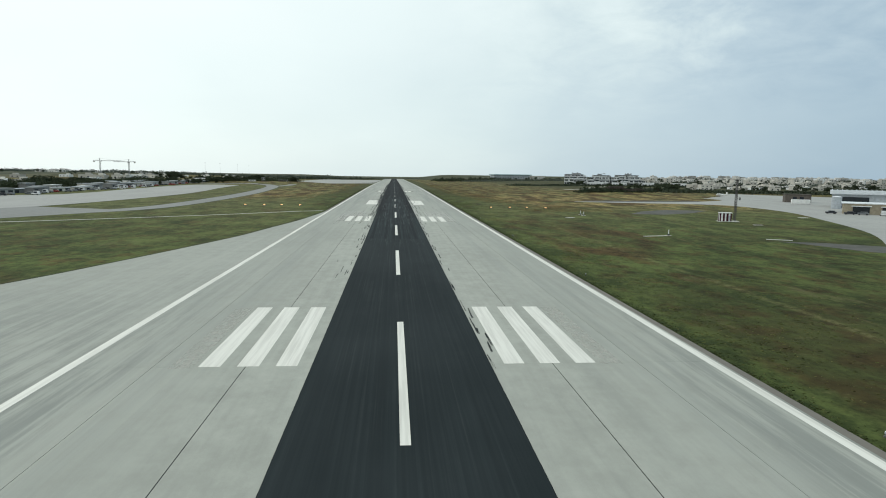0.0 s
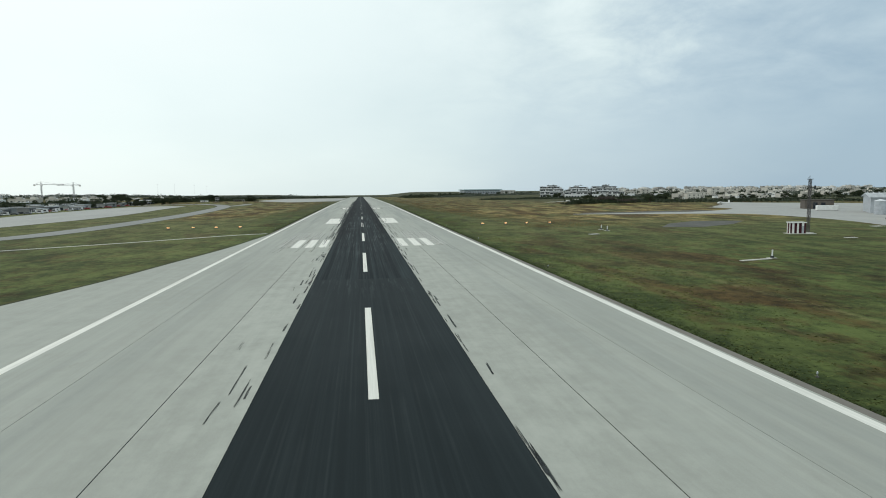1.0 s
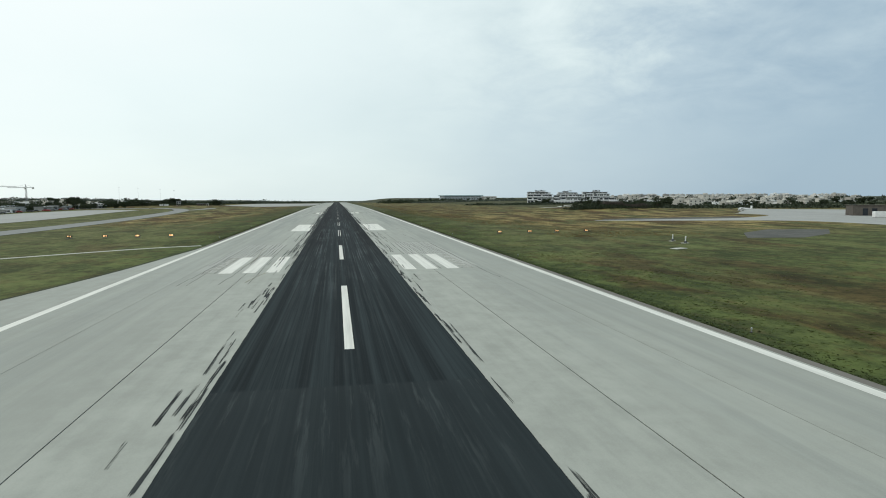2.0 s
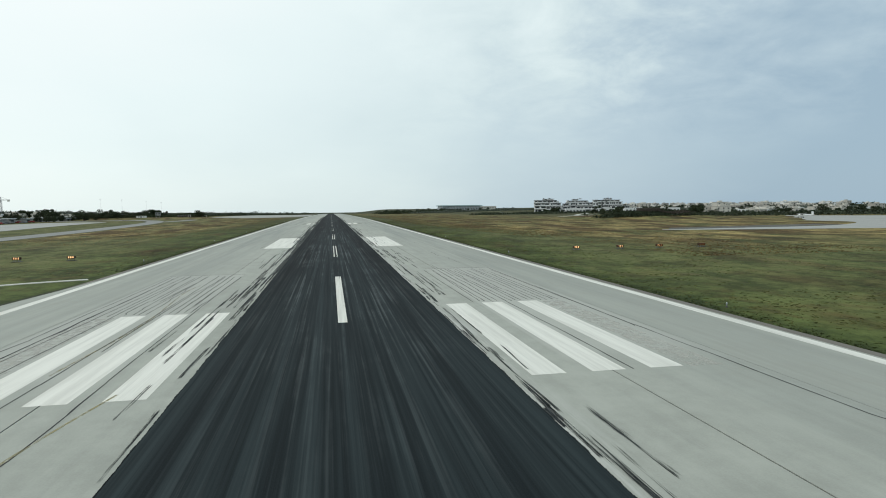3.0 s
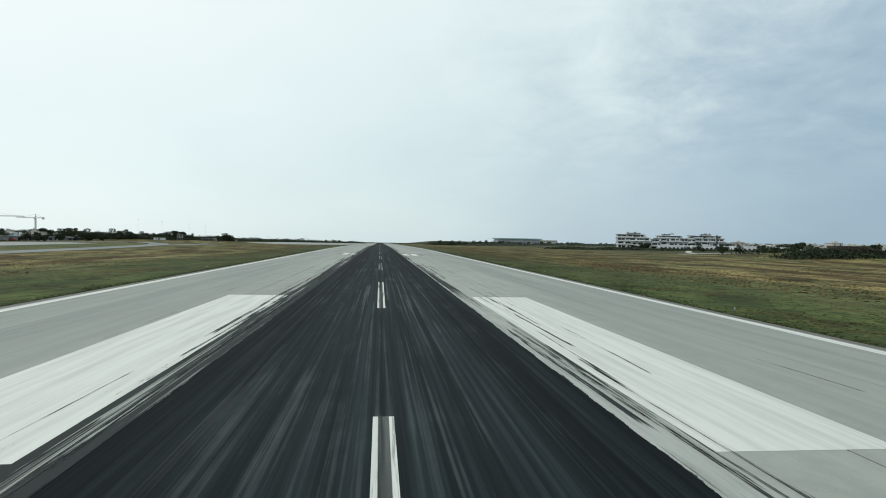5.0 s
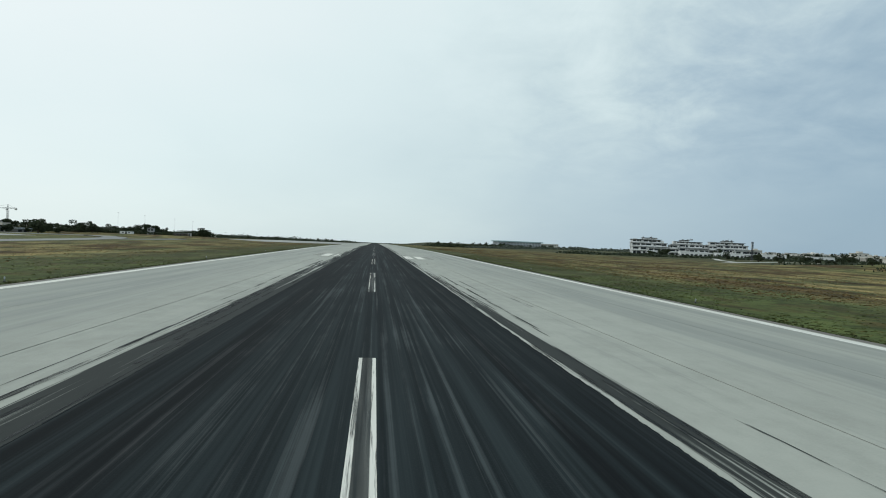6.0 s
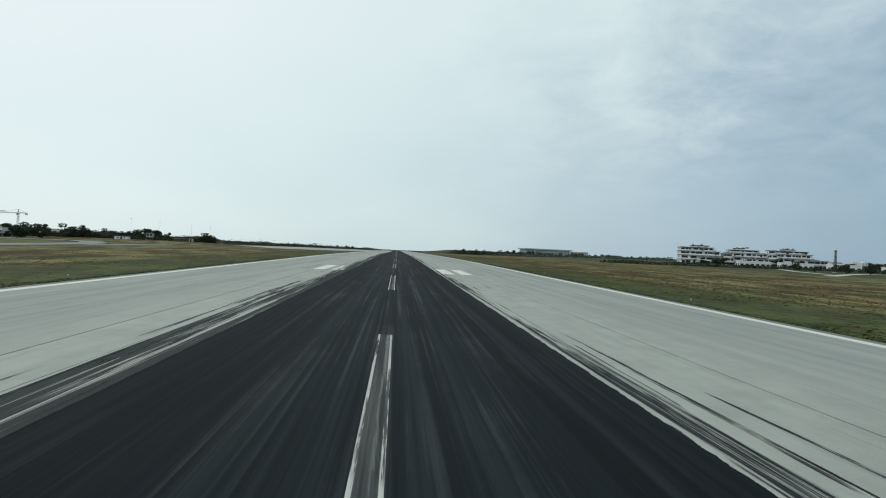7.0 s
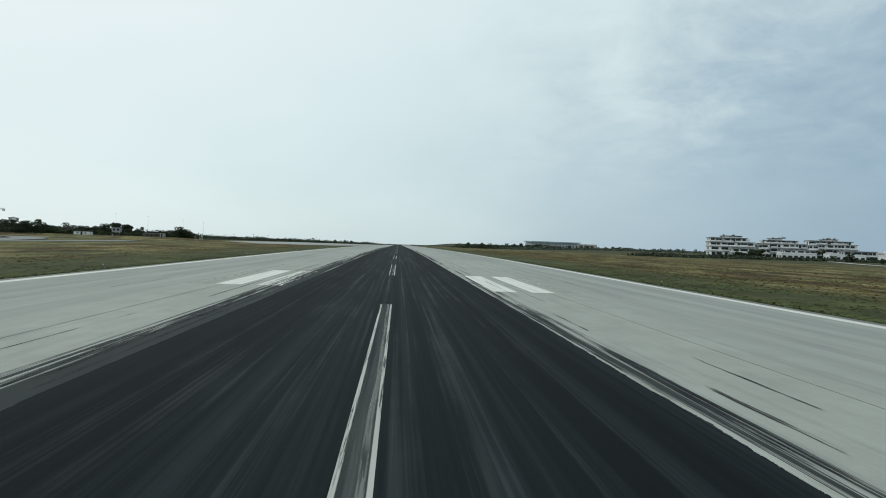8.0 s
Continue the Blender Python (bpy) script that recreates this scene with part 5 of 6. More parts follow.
def build_shed():
    """Large white-roofed hangar with a stone annexe in front."""
    shed = thing("aircraft_hangar", 284, 403, 0, -37, "grey sheet hangar with a white ribbed roof", "hangar")
    part("wall", boxed(-45, 45, -15, 18, 0, 7.4), SHEET, shed)
    bm = bmesh.new()
    ring = []
    for y in (-17, 1.5, 20):
        ring.append([bm.verts.new((x, y, 9.5 if y == 1.5 else 7.45)) for x in (-46, 46)])
    for (a, b), (c, d) in zip(ring, ring[1:]):
        bm.faces.new((a, b, d, c))
    bmesh.ops.solidify(bm, geom=bm.faces[:], thickness=0.35)
    part("roof", bm, ROOF_WHITE, shed, "white sheet roof")
    rib = finish(boxed(-0.12, 0.12, 0, 18.6, 0, 0.14), "roof_rib", ROOF_WHITE)
    for k in range(40):
        ob = again("roof_rib", rib, shed, (-45 + 2.3 * k, -17, 7.82))
        ob.rotation_euler.x = math.atan2(2.05, 18.5)
    part("gable", slab([(-15, 7.4), (18, 7.4), (1.5, 9.2)], 0, 0.3), SHEET, shed).matrix_basis = at(-44.8, 0, 0) @ Matrix(((0, 0, 1, 0), (1, 0, 0, 0), (0, 1, 0, 0), (0, 0, 0, 1)))
    for k in range(5):
        part("hangar_door", boxed(-42 + 17 * k, -28 + 17 * k, -15.2, -15.02, 0.05, 6.0), (OPENING, SHEET, WHITE)[k % 3], shed, "tall sliding hangar door")
    tank = thing("storage_tank", 232, 405, 0, 0, "pale upright cylindrical tank beside the hangar", "tank")
    part("shell", rod(bmesh.new(), (0, 0, 0), (0, 0, 6.2), 2.4, sides=24), SHEET, tank)
    part("lid", rod(bmesh.new(), (0, 0, 6.2), (0, 0, 6.8), 2.5, 0.5, 24), ROOF_WHITE, tank)
    annexe = thing("stone_annexe", 232, 353, 0, -37, "yellow stone annexe with dark garage openings", "building")
    part("wall", boxed(-29, 29, -8, 9, 0, 4.6), STONE, annexe)
    part("roof", boxed(-29.6, 29.6, -8.8, 9.6, 4.6, 5.0, bevel=0.05), ROOF_WHITE, annexe)
    for x in (-22, -11, 2, 13, 23):
        part("garage_door", boxed(x - 3.2, x + 3.2, -8.12, -8.02, 0.03, 3.3), OPENING, annexe, "dark garage opening")
        part("canopy", boxed(x - 3.8, x + 3.8, -10.2, -8.0, 3.45, 3.7), ROOF_WHITE, annexe)
    box_unit = thing("storage_container", 247, 455, 0, -20, "long white storage container on the apron edge", "container")
    part("body", boxed(-5, 5, -1.4, 1.4, 0.15, 2.75, bevel=0.06), WHITE, box_unit)
    for x in (-4.8, 4.4):
        for y in (-1.3, 0.9):
            part("corner_foot", boxed(x, x + 0.4, y, y + 0.4, 0, 0.16), DARK_STEEL, box_unit)
    for k in range(5):
        part("rib", boxed(-4.0 + 2.0 * k, -3.9 + 2.0 * k, -1.46, -1.402, 0.2, 2.7), WHITE, box_unit)
    barn = thing("stone_store", 263, 482, 0, -25, "dark weathered stone store behind the apron", "building")
    part("wall", boxed(-7.4, 7.4, -5, 5, 0, 4.9), plain("dark_stone", (0.12, 0.105, 0.09), 0.9), barn)
    part("roof", boxed(-7.8, 7.8, -5.4, 5.4, 4.9, 5.3, bevel=0.1), STONE_BROWN, barn)
    for x in (-2, 2):
        part("doorway", boxed(x - 1.1, x + 1.1, -5.1, -5.02, 0.03, 3.6), OPENING, barn)


def build_farm():
    """Old brown stone farm buildings at the edge of the field."""
    farm = thing("farm_building", 192, 620, drop(192, 620) - 0.3, -14, "old brown-grey stone farm building among dark trees", "building")
    block(farm, -6.0, 6.0, -4, 5, 2.9, STONE_BROWN, 1, 3, 0, (0.9, 1.1), parapet=0.3, skip=0.5)
    part("door", boxed(-0.9, 0.9, -4.1, -4.02, 0.02, 2.1), OPENING, farm)


def build_town():
    """White and cream houses in bands, each from one of a few kinds."""
    rng = random.Random(11)
    kinds = []
    for n in range(9):
        w, d = rng.uniform(12, 26), rng.uniform(10, 16)
        storeys = 1 + n % 4
        h = 3.3 * storeys + 0.6
        house = thing("town_house", 0, 0, 0, 0, "cream flat-roofed town house with dark windows", "building", "town houses")
        block(house, -w / 2, w / 2, -d / 2, d / 2, h, BRIGHT_WALL if n % 3 == 0 else MASONRY, storeys, max(2, int(w / 5)), 0, (1.8, 1.6), sides=False)
        px = rng.uniform(-w / 4, w / 4)
        part("roof_room", boxed(px - 2.4, px + 2.4, -2, 3, h + 0.15, h + 2.9), MASONRY, house)
        part("water_tank", boxed(px + 3.2, px + 4.6, 0, 1.4, h + 0.15, h + 1.5, bevel=0.1), ROOF_WHITE, house)
        kinds.append(house)
    spots = []
    for _ in range(44):
        y = rng.uniform(800, 1040)
        spots.append((rng.uniform(0.8, 1.25) * (y - 497) + rng.uniform(60, 120), y, 0, 0.8))
    for _ in range(100):
        y = rng.uniform(1120, 1750)
        spots.append((rng.uniform(0.56, 1.15) * (y - 497), y, 1, 0.95))
    for _ in range(170):
        y = rng.uniform(1850, 3300)
        spots.append((rng.uniform(0.52, 1.05) * (y - 497), y, 2, 1.0 + (y - 1850) / 3200))
    for k in range(16):
        spots.append((rng.uniform(-520, -320), rng.uniform(640, 1250), 3, 1.25))
    for k in range(34):
        y = rng.uniform(1380, 1800)
        spots.append((-rng.uniform(0.22, 0.72) * y, y, 3, 0.8))
    for k in range(36):
        y = rng.uniform(1000, 1500)
        spots.append((rng.uniform(0.62, 1.25) * (y - 400), y, 1, 0.9))
    # the furthest houses, too many to count, as one mass with real openings
    walls, panes = bmesh.new(), bmesh.new()
    for x, y, band, size in [q for q in spots if q[1] > 1500]:
        w, d, storeys = rng.uniform(11, 26) * size, rng.uniform(9, 15) * size, rng.choice((1, 1, 2) if x < 0 else (1, 2, 2, 3, 4))
        h, foot = (3.2 * storeys + 0.8) * size, drop(x, y) - 0.3
        box(walls, x - w / 2, x + w / 2, y - d / 2, y + d / 2, foot, foot + h)
        if rng.random() < 0.7:
            px = x + rng.uniform(-w / 4, w / 4)
            box(walls, px - 2.6, px + 2.6, y - 2, y + 3, foot + h, foot + h + 2.6)
        across = max(2, int(w / 5))
        for f in range(storeys):
            for k in range(across):
                if rng.random() < 0.8:
                    wx, wz = x - w / 2 + w * (k + 0.5) / across, foot + (0.9 + 3.2 * f) * size
                    box(panes, wx - 1.0, wx + 1.0, y - d / 2 - 0.08, y - d / 2 - 0.01, wz, wz + 1.7)
    mass = part("far_town", walls, FAR_WALL)
    tagged(mass, "mass of far cream and white town houses", "town", kind="stuff")
    part("openings", panes, OPENING, mass, "dark window openings")
    spots = [q for q in spots if q[1] <= 1500]
    used = set()
    for x, y, band, size in spots:
        pick = {0: rng.choice((0, 0, 4, 8, 1)), 1: rng.choice((0, 1, 4, 5, 8, 1, 2)), 2: rng.choice((1, 2, 5, 6, 6, 3)), 3: rng.choice((0, 4, 8))}[band]
        m = at(x, y, drop(x, y) - (0.3 if band else 0.1), rng.uniform(-20, 20)) @ Matrix.Scale(size * rng.uniform(0.85, 1.15), 4)
        if pick in used:
            copy_thing(kinds[pick], m)
        else:
            kinds[pick].matrix_basis = m
            used.add(pick)
    for k in range(9):
        if k not in used:
            kinds[k].matrix_basis = at(900 + 40 * k, 1500, -0.3)


def build_west_sheds():
    """Low sheds, containers and stores behind the western apron."""
    rng = random.Random(23)
    y = 452.0
    while y < 900:
        w, d, h = rng.uniform(5, 13), rng.uniform(5, 9), rng.uniform(1.9, 3.6)
        x = -224 - rng.uniform(0, 14) - max(0, y - 640) * 0.05
        shed = thing("apron_shed", x, y, 0, 78 + rng.uniform(-6, 6), rng.choice(("low grey sheet shed with dark doorways beside the apron", "low pale store with a flat roof beside the apron")), "shed", "apron sheds")
        wall = rng.choice((SHED_WALL, SHED_WALL, SHED_WALL, MASONRY))
        part("wall", boxed(-w / 2, w / 2, -d / 2, d / 2, 0, h), wall, shed)
        part("roof", boxed(-w / 2 - 0.4, w / 2 + 0.4, -d / 2 - 0.5, d / 2 + 0.5, h, h + 0.35, bevel=0.06), rng.choice((ROOF_GREY, ROOF_GREY, SHEET, ROOF_WHITE)), shed)
        for k in range(int(w / 5)):
            dx = -w / 2 + 2.5 + 5 * k
            part("doorway", boxed(dx - 1.5, dx + 1.5, -d / 2 - 0.1, -d / 2 - 0.02, 0.02, h * 0.7), OPENING, shed)
        y += w + rng.uniform(1, 9)
    for _ in range(26):
        y, w, h = rng.uniform(455, 860), rng.uniform(4, 12), rng.uniform(2.4, 4.6)
        shed = thing("apron_shed", -252 - rng.uniform(0, 16), y, 0, 78 + rng.uniform(-12, 12), "weathered store shed among trees behind the apron", "shed", "apron sheds")
        part("wall", boxed(-w / 2, w / 2, -3.5, 3.5, 0, h), rng.choice((SHED_WALL, MASONRY)), shed)
        part("roof", boxed(-w / 2 - 0.3, w / 2 + 0.3, -3.9, 3.9, h, h + 0.3, bevel=0.05), rng.choice((ROOF_GREY, SHEET, ROOF_WHITE)), shed)
        part("doorway", boxed(-1.2, 1.2, -3.6, -3.52, 0.02, h * 0.7), OPENING, shed)


def build_west_blocks():
    """Small airfield buildings between the tree clumps behind the service road."""
    tower = thing("watch_tower", -177.5, 952, drop(-177.5, 952) - 0.2, 10, "grey square watch tower with a flat roof", "building")
    block(tower, -2.3, 2.3, -2.3, 2.3, 4.7, SHED_WALL, 2, 2, 0, (1.4, 1.3), parapet=0.5)
    for x, y, w, h, wall, words in ((-188, 932, 8.5, 1.75, BRIGHT_WALL, "low white airfield hut with dark doors"), (-150, 938, 10, 1.9, STONE_BROWN, "long low store of brown rubble stone beside the trees"),
                                    (-142.5, 934, 1.8, 2.2, MASONRY, "narrow pale stone kiosk beside a rubble store"), (-221, 960, 22, 3.6, STONE_BROWN, "long dark brown shed before the trees"),
                                    (-272, 985, 16, 2.6, BRIGHT_WALL, "low white airfield hut with dark doors"), (-139, 990, 4.5, 2.6, MASONRY, "small pale stone hut at the end of the trees")):
        hut = thing("airfield_hut", x, y, drop(x, y) - 0.1, 8, words, "hut", "airfield huts")
        block(hut, -w / 2, w / 2, -3, 3, h, wall, 1, max(1, int(w / 4)), 0, (1.0, 0.7), parapet=0)
        part("door", boxed(-0.5, 0.5, -3.12, -3.02, 0.02, min(2.0, h - 0.1)), OPENING, hut)


build_white_cluster()
build_west_blocks()
build_long_hall()
build_shed()
build_farm()
build_town()
build_west_sheds()


# ---------------------------------------------------------------- vehicles, aircraft, cranes and masts
def build_cars():
    rng = random.Random(8)
    made = []
    for n, paint in enumerate(CAR_PAINTS):
        car = thing("parked_van" if n == 0 else "parked_car", 0, 0, 0, 0, ("white van", "grey car", "dark car", "red car")[n] + " parked on the airfield apron", "van" if n == 0 else "car", "parked vehicles")
        tall = 2.2 if n == 0 else 1.45
        part("body", boxed(-0.9, 0.9, -2.2, 2.2, 0.32, 0.95, bevel=0.12), paint, car)
        bm = boxed(-0.82, 0.82, -1.9 if n == 0 else -1.5, 1.0, 0.94, tall, bevel=0.15)
        part("cabin", bm, paint, car)
        part("windscreen", boxed(-0.72, 0.72, 1.0, 1.03, 1.0, tall - 0.2), OPENING, car)
        for x in (-0.835, 0.822):
            part("side_glass", boxed(x, x + 0.013, -1.2, 0.75, 1.02, tall - 0.2), OPENING, car)
        for x in (-0.92, 0.72):
            for y in (-1.4, 1.4):
                part("wheel", rod(bmesh.new(), (x, y, 0.33), (x + 0.2, y, 0.33), 0.33, sides=14), TYRE, car)
        made.append(car)
    spots = [(202, 357, 53), (206, 354, 50), (212, 350, -37), (218, 344, 53), (225, 340, -30), (231, 335, 53), (197, 362, 40), (238, 329, -37)]
    spots += [(-211 + rng.uniform(-6, 4) - max(0, y - 560) * 0.06, y, rng.uniform(60, 110)) for y in np.linspace(448, 790, 44)]
    for k, (x, y, turn) in enumerate(spots):
        n = (2, 1, 0, 2, 0, 1, 2, 0)[k] if k < 8 else rng.choice((0, 1, 1, 2, 2, 0, 1, 3))
        copy_thing(made[n], at(x, y, 0.0, turn))
    for n, (x, y) in enumerate(((-206, 470), (-213, 476), (-216, 560), (-220, 655))):
        made[n].matrix_basis = at(x, y, -0.012, 90)


def build_light_aircraft():
    plane = thing("light_aircraft", 262, 575, 0, 70, "small white parked light aircraft with a high tail", "aircraft")
    bm = bmesh.new()
    for a, b, r0, r1 in (((0, 3.2, 1.3), (0, 1.8, 1.45), 0.35, 0.7), ((0, 1.8, 1.45), (0, -0.8, 1.5), 0.7, 0.7), ((0, -0.8, 1.5), (0, -5.0, 1.75), 0.7, 0.18)):
        rod(bm, a, b, r0, r1, 12)
    part("fuselage", bm, WHITE, plane)
    part("wing", boxed(-6.0, 6.0, -0.3, 1.3, 2.1, 2.28, bevel=0.06), WHITE, plane)
    part("tailplane", boxed(-2.0, 2.0, -5.2, -4.3, 1.75, 1.85, bevel=0.03), WHITE, plane)
    part("fin", boxed(-0.08, 0.08, -5.4, -4.2, 1.75, 3.6, bevel=0.03), WHITE, plane)
    part("cockpit_glass", boxed(-0.62, 0.62, 0.4, 1.75, 1.75, 2.1, bevel=0.08), OPENING, plane)
    for x, y in ((-1.1, 0.2), (1.1, 0.2), (0, 2.6)):
        leg = part("gear_leg", rod(bmesh.new(), (x * 0.4, y, 1.2), (x, y, 0.3), 0.06), STEEL, plane)
        part("wheel", rod(bmesh.new(), (x - 0.08, y, 0.25), (x + 0.08, y, 0.25), 0.25, sides=12), TYRE, leg)


def build_cranes():
    for x, y, top, ahead, behind, turn in ((-604, 1421, 34.5, 46, 15, -12), (-548, 1424, 33.0, 34, 15, 166)):
        top -= drop(x, y) + 4.0
        crane = thing("tower_crane", x, y, drop(x, y) - 0.5, turn, "distant grey tower crane above the trees", "crane", "tower cranes")
        part("base", boxed(-3, 3, -3, 3, 0, 1.2, bevel=0.1), PALE, crane)
        part("tower", lattice(bmesh.new(), 0.95, 1.2, top, 2.6, 0.12), STEEL, crane)
        part("cab", boxed(1.0, 3.0, -1.2, 1.0, top - 2.4, top, bevel=0.1), WHITE, crane)
        bm = lattice(bmesh.new(), 0.6, 0, ahead, 2.4, 0.09)
        bmesh.ops.rotate(bm, matrix=Matrix.Rotation(radians(90), 3, "Y"), verts=bm.verts)
        bmesh.ops.translate(bm, vec=(0, 0, top + 0.6), verts=bm.verts)
        part("jib", bm, STEEL, crane)
        bm = lattice(bmesh.new(), 0.6, 0, behind, 2.4, 0.09)
        bmesh.ops.rotate(bm, matrix=Matrix.Rotation(radians(-90), 3, "Y"), verts=bm.verts)
        bmesh.ops.translate(bm, vec=(0, 0, top + 0.6), verts=bm.verts)
        part("counter_jib", bm, STEEL, crane)
        part("counterweight", boxed(-behind, -behind + 3, -0.9, 0.9, top - 2.2, top, bevel=0.1), PALE, crane)
        part("apex", lattice(bmesh.new(), 0.7, top + 1.1, top + 6.0, 2.4, 0.1, 0.15), STEEL, crane)
        part("tie_bar", rod(bmesh.new(), (0, 0, top + 5.9), (ahead * 0.7, 0, top + 1.2), 0.1, sides=4), STEEL, crane)
        part("tie_bar", rod(bmesh.new(), (0, 0, top + 5.9), (-behind * 0.8, 0, top + 1.2), 0.1, sides=4), STEEL, crane)


def build_masts():
    for x, y, h in ((-405, 1460, 30.0 - drop(-405, 1460)), (-405, 1573, 30.0 - drop(-405, 1573)), (-405, 1735, 29.5 - drop(-405, 1735)), (-402, 1846, 28.0 - drop(-402, 1846)), (-249, 1500, 9.0), (-220, 1500, 10.0), (-198, 1500, 9.0)):
        mast = thing("floodlight_mast", x, y, drop(x, y) - 0.07, 0, "tall slender grey floodlight mast by the apron", "light mast", "floodlight masts")
        part("foot", boxed(-0.6, 0.6, -0.6, 0.6, 0, 0.4, bevel=0.04), PALE, mast)
        part("pole", rod(bmesh.new(), (0, 0, 0.38), (0, 0, h), 0.12, 0.07, 10), STEEL, mast)
        part("crossarm", boxed(-1.4, 1.4, -0.12, 0.12, h - 0.3, h - 0.1), STEEL, mast)
        for k in range(3):
            part("floodlight", boxed(-1.15 + 1.0 * k, -0.85 + 1.0 * k, -0.35, 0.05, h - 0.1, h + 0.25, bevel=0.04), DARK_STEEL, mast)
    chimney = thing("radio_mast", 272, 857, 0, 0, "dark slender radio mast at the field edge", "mast")
    part("footing", boxed(-0.9, 0.9, -0.9, 0.9, 0, 0.3, bevel=0.03), PALE, chimney)
    part("tower", lattice(bmesh.new(), 0.55, 0.28, 13.9, 1.4, 0.08, 0.8), DARK_STEEL, chimney)
    for k in range(3):
        part("aerial", boxed(-0.9, -0.5, -0.3 + 0.25 * k, -0.2 + 0.25 * k, 9 + 1.4 * k, 10.2 + 1.4 * k), WHITE, chimney)


build_cars()
build_light_aircraft()
build_cranes()
build_masts()


# ---------------------------------------------------------------- trees and scrub
def leaf_crown(rng, lumps, count, size):
    """Many small leaf clumps scattered through uneven lumps."""
    bm = bmesh.new()
    for _ in range(count):
        c, r = rng.choice(lumps)
        way = Vector((rng.gauss(0, 1), rng.gauss(0, 1), rng.gauss(0, 1))).normalized()
        p = Vector(c) + Vector((way.x * r[0], way.y * r[0], way.z * r[1])) * rng.uniform(0.55, 1.05)
        turn = Euler((rng.uniform(0, 6.3), rng.uniform(0, 6.3), rng.uniform(0, 6.3))).to_matrix()
        s = size * rng.uniform(0.6, 1.3)
        ring = [bm.verts.new(p + turn @ Vector((math.cos(q) * s * rng.uniform(0.6, 1), math.sin(q) * s * rng.uniform(0.6, 1), rng.uniform(-0.15, 0.15) * s)))
                for q in (0.0, 1.2, 2.5, 3.8, 5.1)]
        bm.faces.new(ring)
    return bm


def build_trees():
    rng = random.Random(31)
    kinds = []
    for n in range(5):
        tree = thing("tree", 0, 0, 0, 0, "dark green bushy tree at the airfield edge", "tree", "field edge trees")
        tall = (7.0, 8.5, 6.0, 9.5, 5.0)[n]
        bm = rod(bmesh.new(), (0, 0, 0), (0.2, 0.1, tall * 0.5), 0.34, 0.22, 8)
        lumps = []
        for k in range(10):
            q = k * 2.4 + n
            reach = tall * rng.uniform(0.16, 0.34)
            end = (math.cos(q) * reach, math.sin(q) * reach, tall * rng.uniform(0.20, 0.82))
            rod(bm, (0.1, 0.05, tall * rng.uniform(0.15, 0.35)), end, 0.14, 0.05, 6)
            lumps.append((end, (tall * rng.uniform(0.14, 0.24), tall * rng.uniform(0.12, 0.2))))
        part("trunk", bm, BARK, tree)
        part("crown", leaf_crown(rng, lumps, 1500, 0.29), LEAF, tree)
        kinds.append(tree)
    spots = []
    for _ in range(104):  # belt behind the western apron
        y = rng.uniform(470, 1000)
        x = -272 + rng.uniform(-30, 4) + max(0, y - 640) * 0.26
        spots.append((x, y, rng.uniform(0.6, 1.05) + 0.6 * rng.random() ** 3))
    # clumps of rounded trees behind the service road, further back towards the west
    for cx, cy, tall, wide, count in ((-137, 950, 7.6, 5, 7), (-147, 950, 6.2, 2, 2), (-160, 958, 5.0, 7, 5), (-174, 962, 6.0, 7, 5), (-206, 985, 7.6, 9, 9), (-188, 975, 5.6, 6, 4), (-222, 1000, 6.4, 9, 5),
                                      (-248, 1012, 6.2, 11, 9), (-268, 1040, 5.4, 10, 6), (-290, 1060, 6.5, 13, 7), (-316, 1090, 6.5, 12, 5), (-345, 1120, 9.5, 12, 5), (-366, 1140, 12.0, 13, 6)):
        for _ in range(count):
            spots.append((cx + rng.gauss(0, wide * 0.5), cy + rng.gauss(0, wide * 0.3), tall / 7.2 * rng.uniform(0.7, 1.05)))
    for _ in range(28):  # far along the western side
        spots.append((rng.uniform(-330, -75), rng.uniform(1450, 1750), rng.uniform(0.4, 0.85)))
    for x, y, size in ((173, 626, 0.7), (168, 632, 0.6), (180, 634, 0.75), (204, 622, 0.7), (243, 649, 1.2), (250, 662, 1.1), (286, 722, 1.3), (294, 726, 1.35),
                       (272, 766, 1.2), (178, 1540, 1.4), (190, 1545, 1.2), (204, 1550, 1.5), (160, 1530, 1.1), (222, 1560, 1.2), (268, 1010, 0.9), (275, 1006, 1.2), (281, 1010, 1.25), (287, 1004, 1.05), (322, 992, 0.7), (356, 986, 0.75), (396, 980, 0.8), (226, 655, 0.7), (315, 735, 0.9), (262, 690, 0.8)):
        spots.append((x, y, size))
    for _ in range(46):  # before and between the town houses
        y = rng.uniform(880, 1080)
        spots.append((rng.uniform(0.25, 0.8) * (y - 60) + 30, y, rng.uniform(0.5, 1.05)))
    for _ in range(32):  # in front of the long hall
        spots.append((rng.uniform(150, 640), rng.uniform(1560, 1820), rng.uniform(0.7, 1.15)))
    for _ in range(30):
        y = rng.uniform(700, 900)
        spots.append((rng.uniform(0.5, 0.95) * (y - 60) + 20, y, rng.uniform(0.55, 1.1)))
    for _ in range(34):
        y = rng.uniform(1150, 2400)
        spots.append((rng.uniform(0.3, 0.95) * (y - 60), y, rng.uniform(0.9, 1.5)))
    for _ in range(90):  # among the town houses
        y = rng.uniform(820, 1900)
        spots.append((rng.uniform(0.45, 1.15) * (y - 300), y, rng.uniform(0.8, 1.6)))
    for _ in range(28):  # on the western rise
        y = rng.uniform(1250, 1700)
        spots.append((-rng.uniform(0.25, 0.6) * y, y, rng.uniform(0.6, 1.0)))
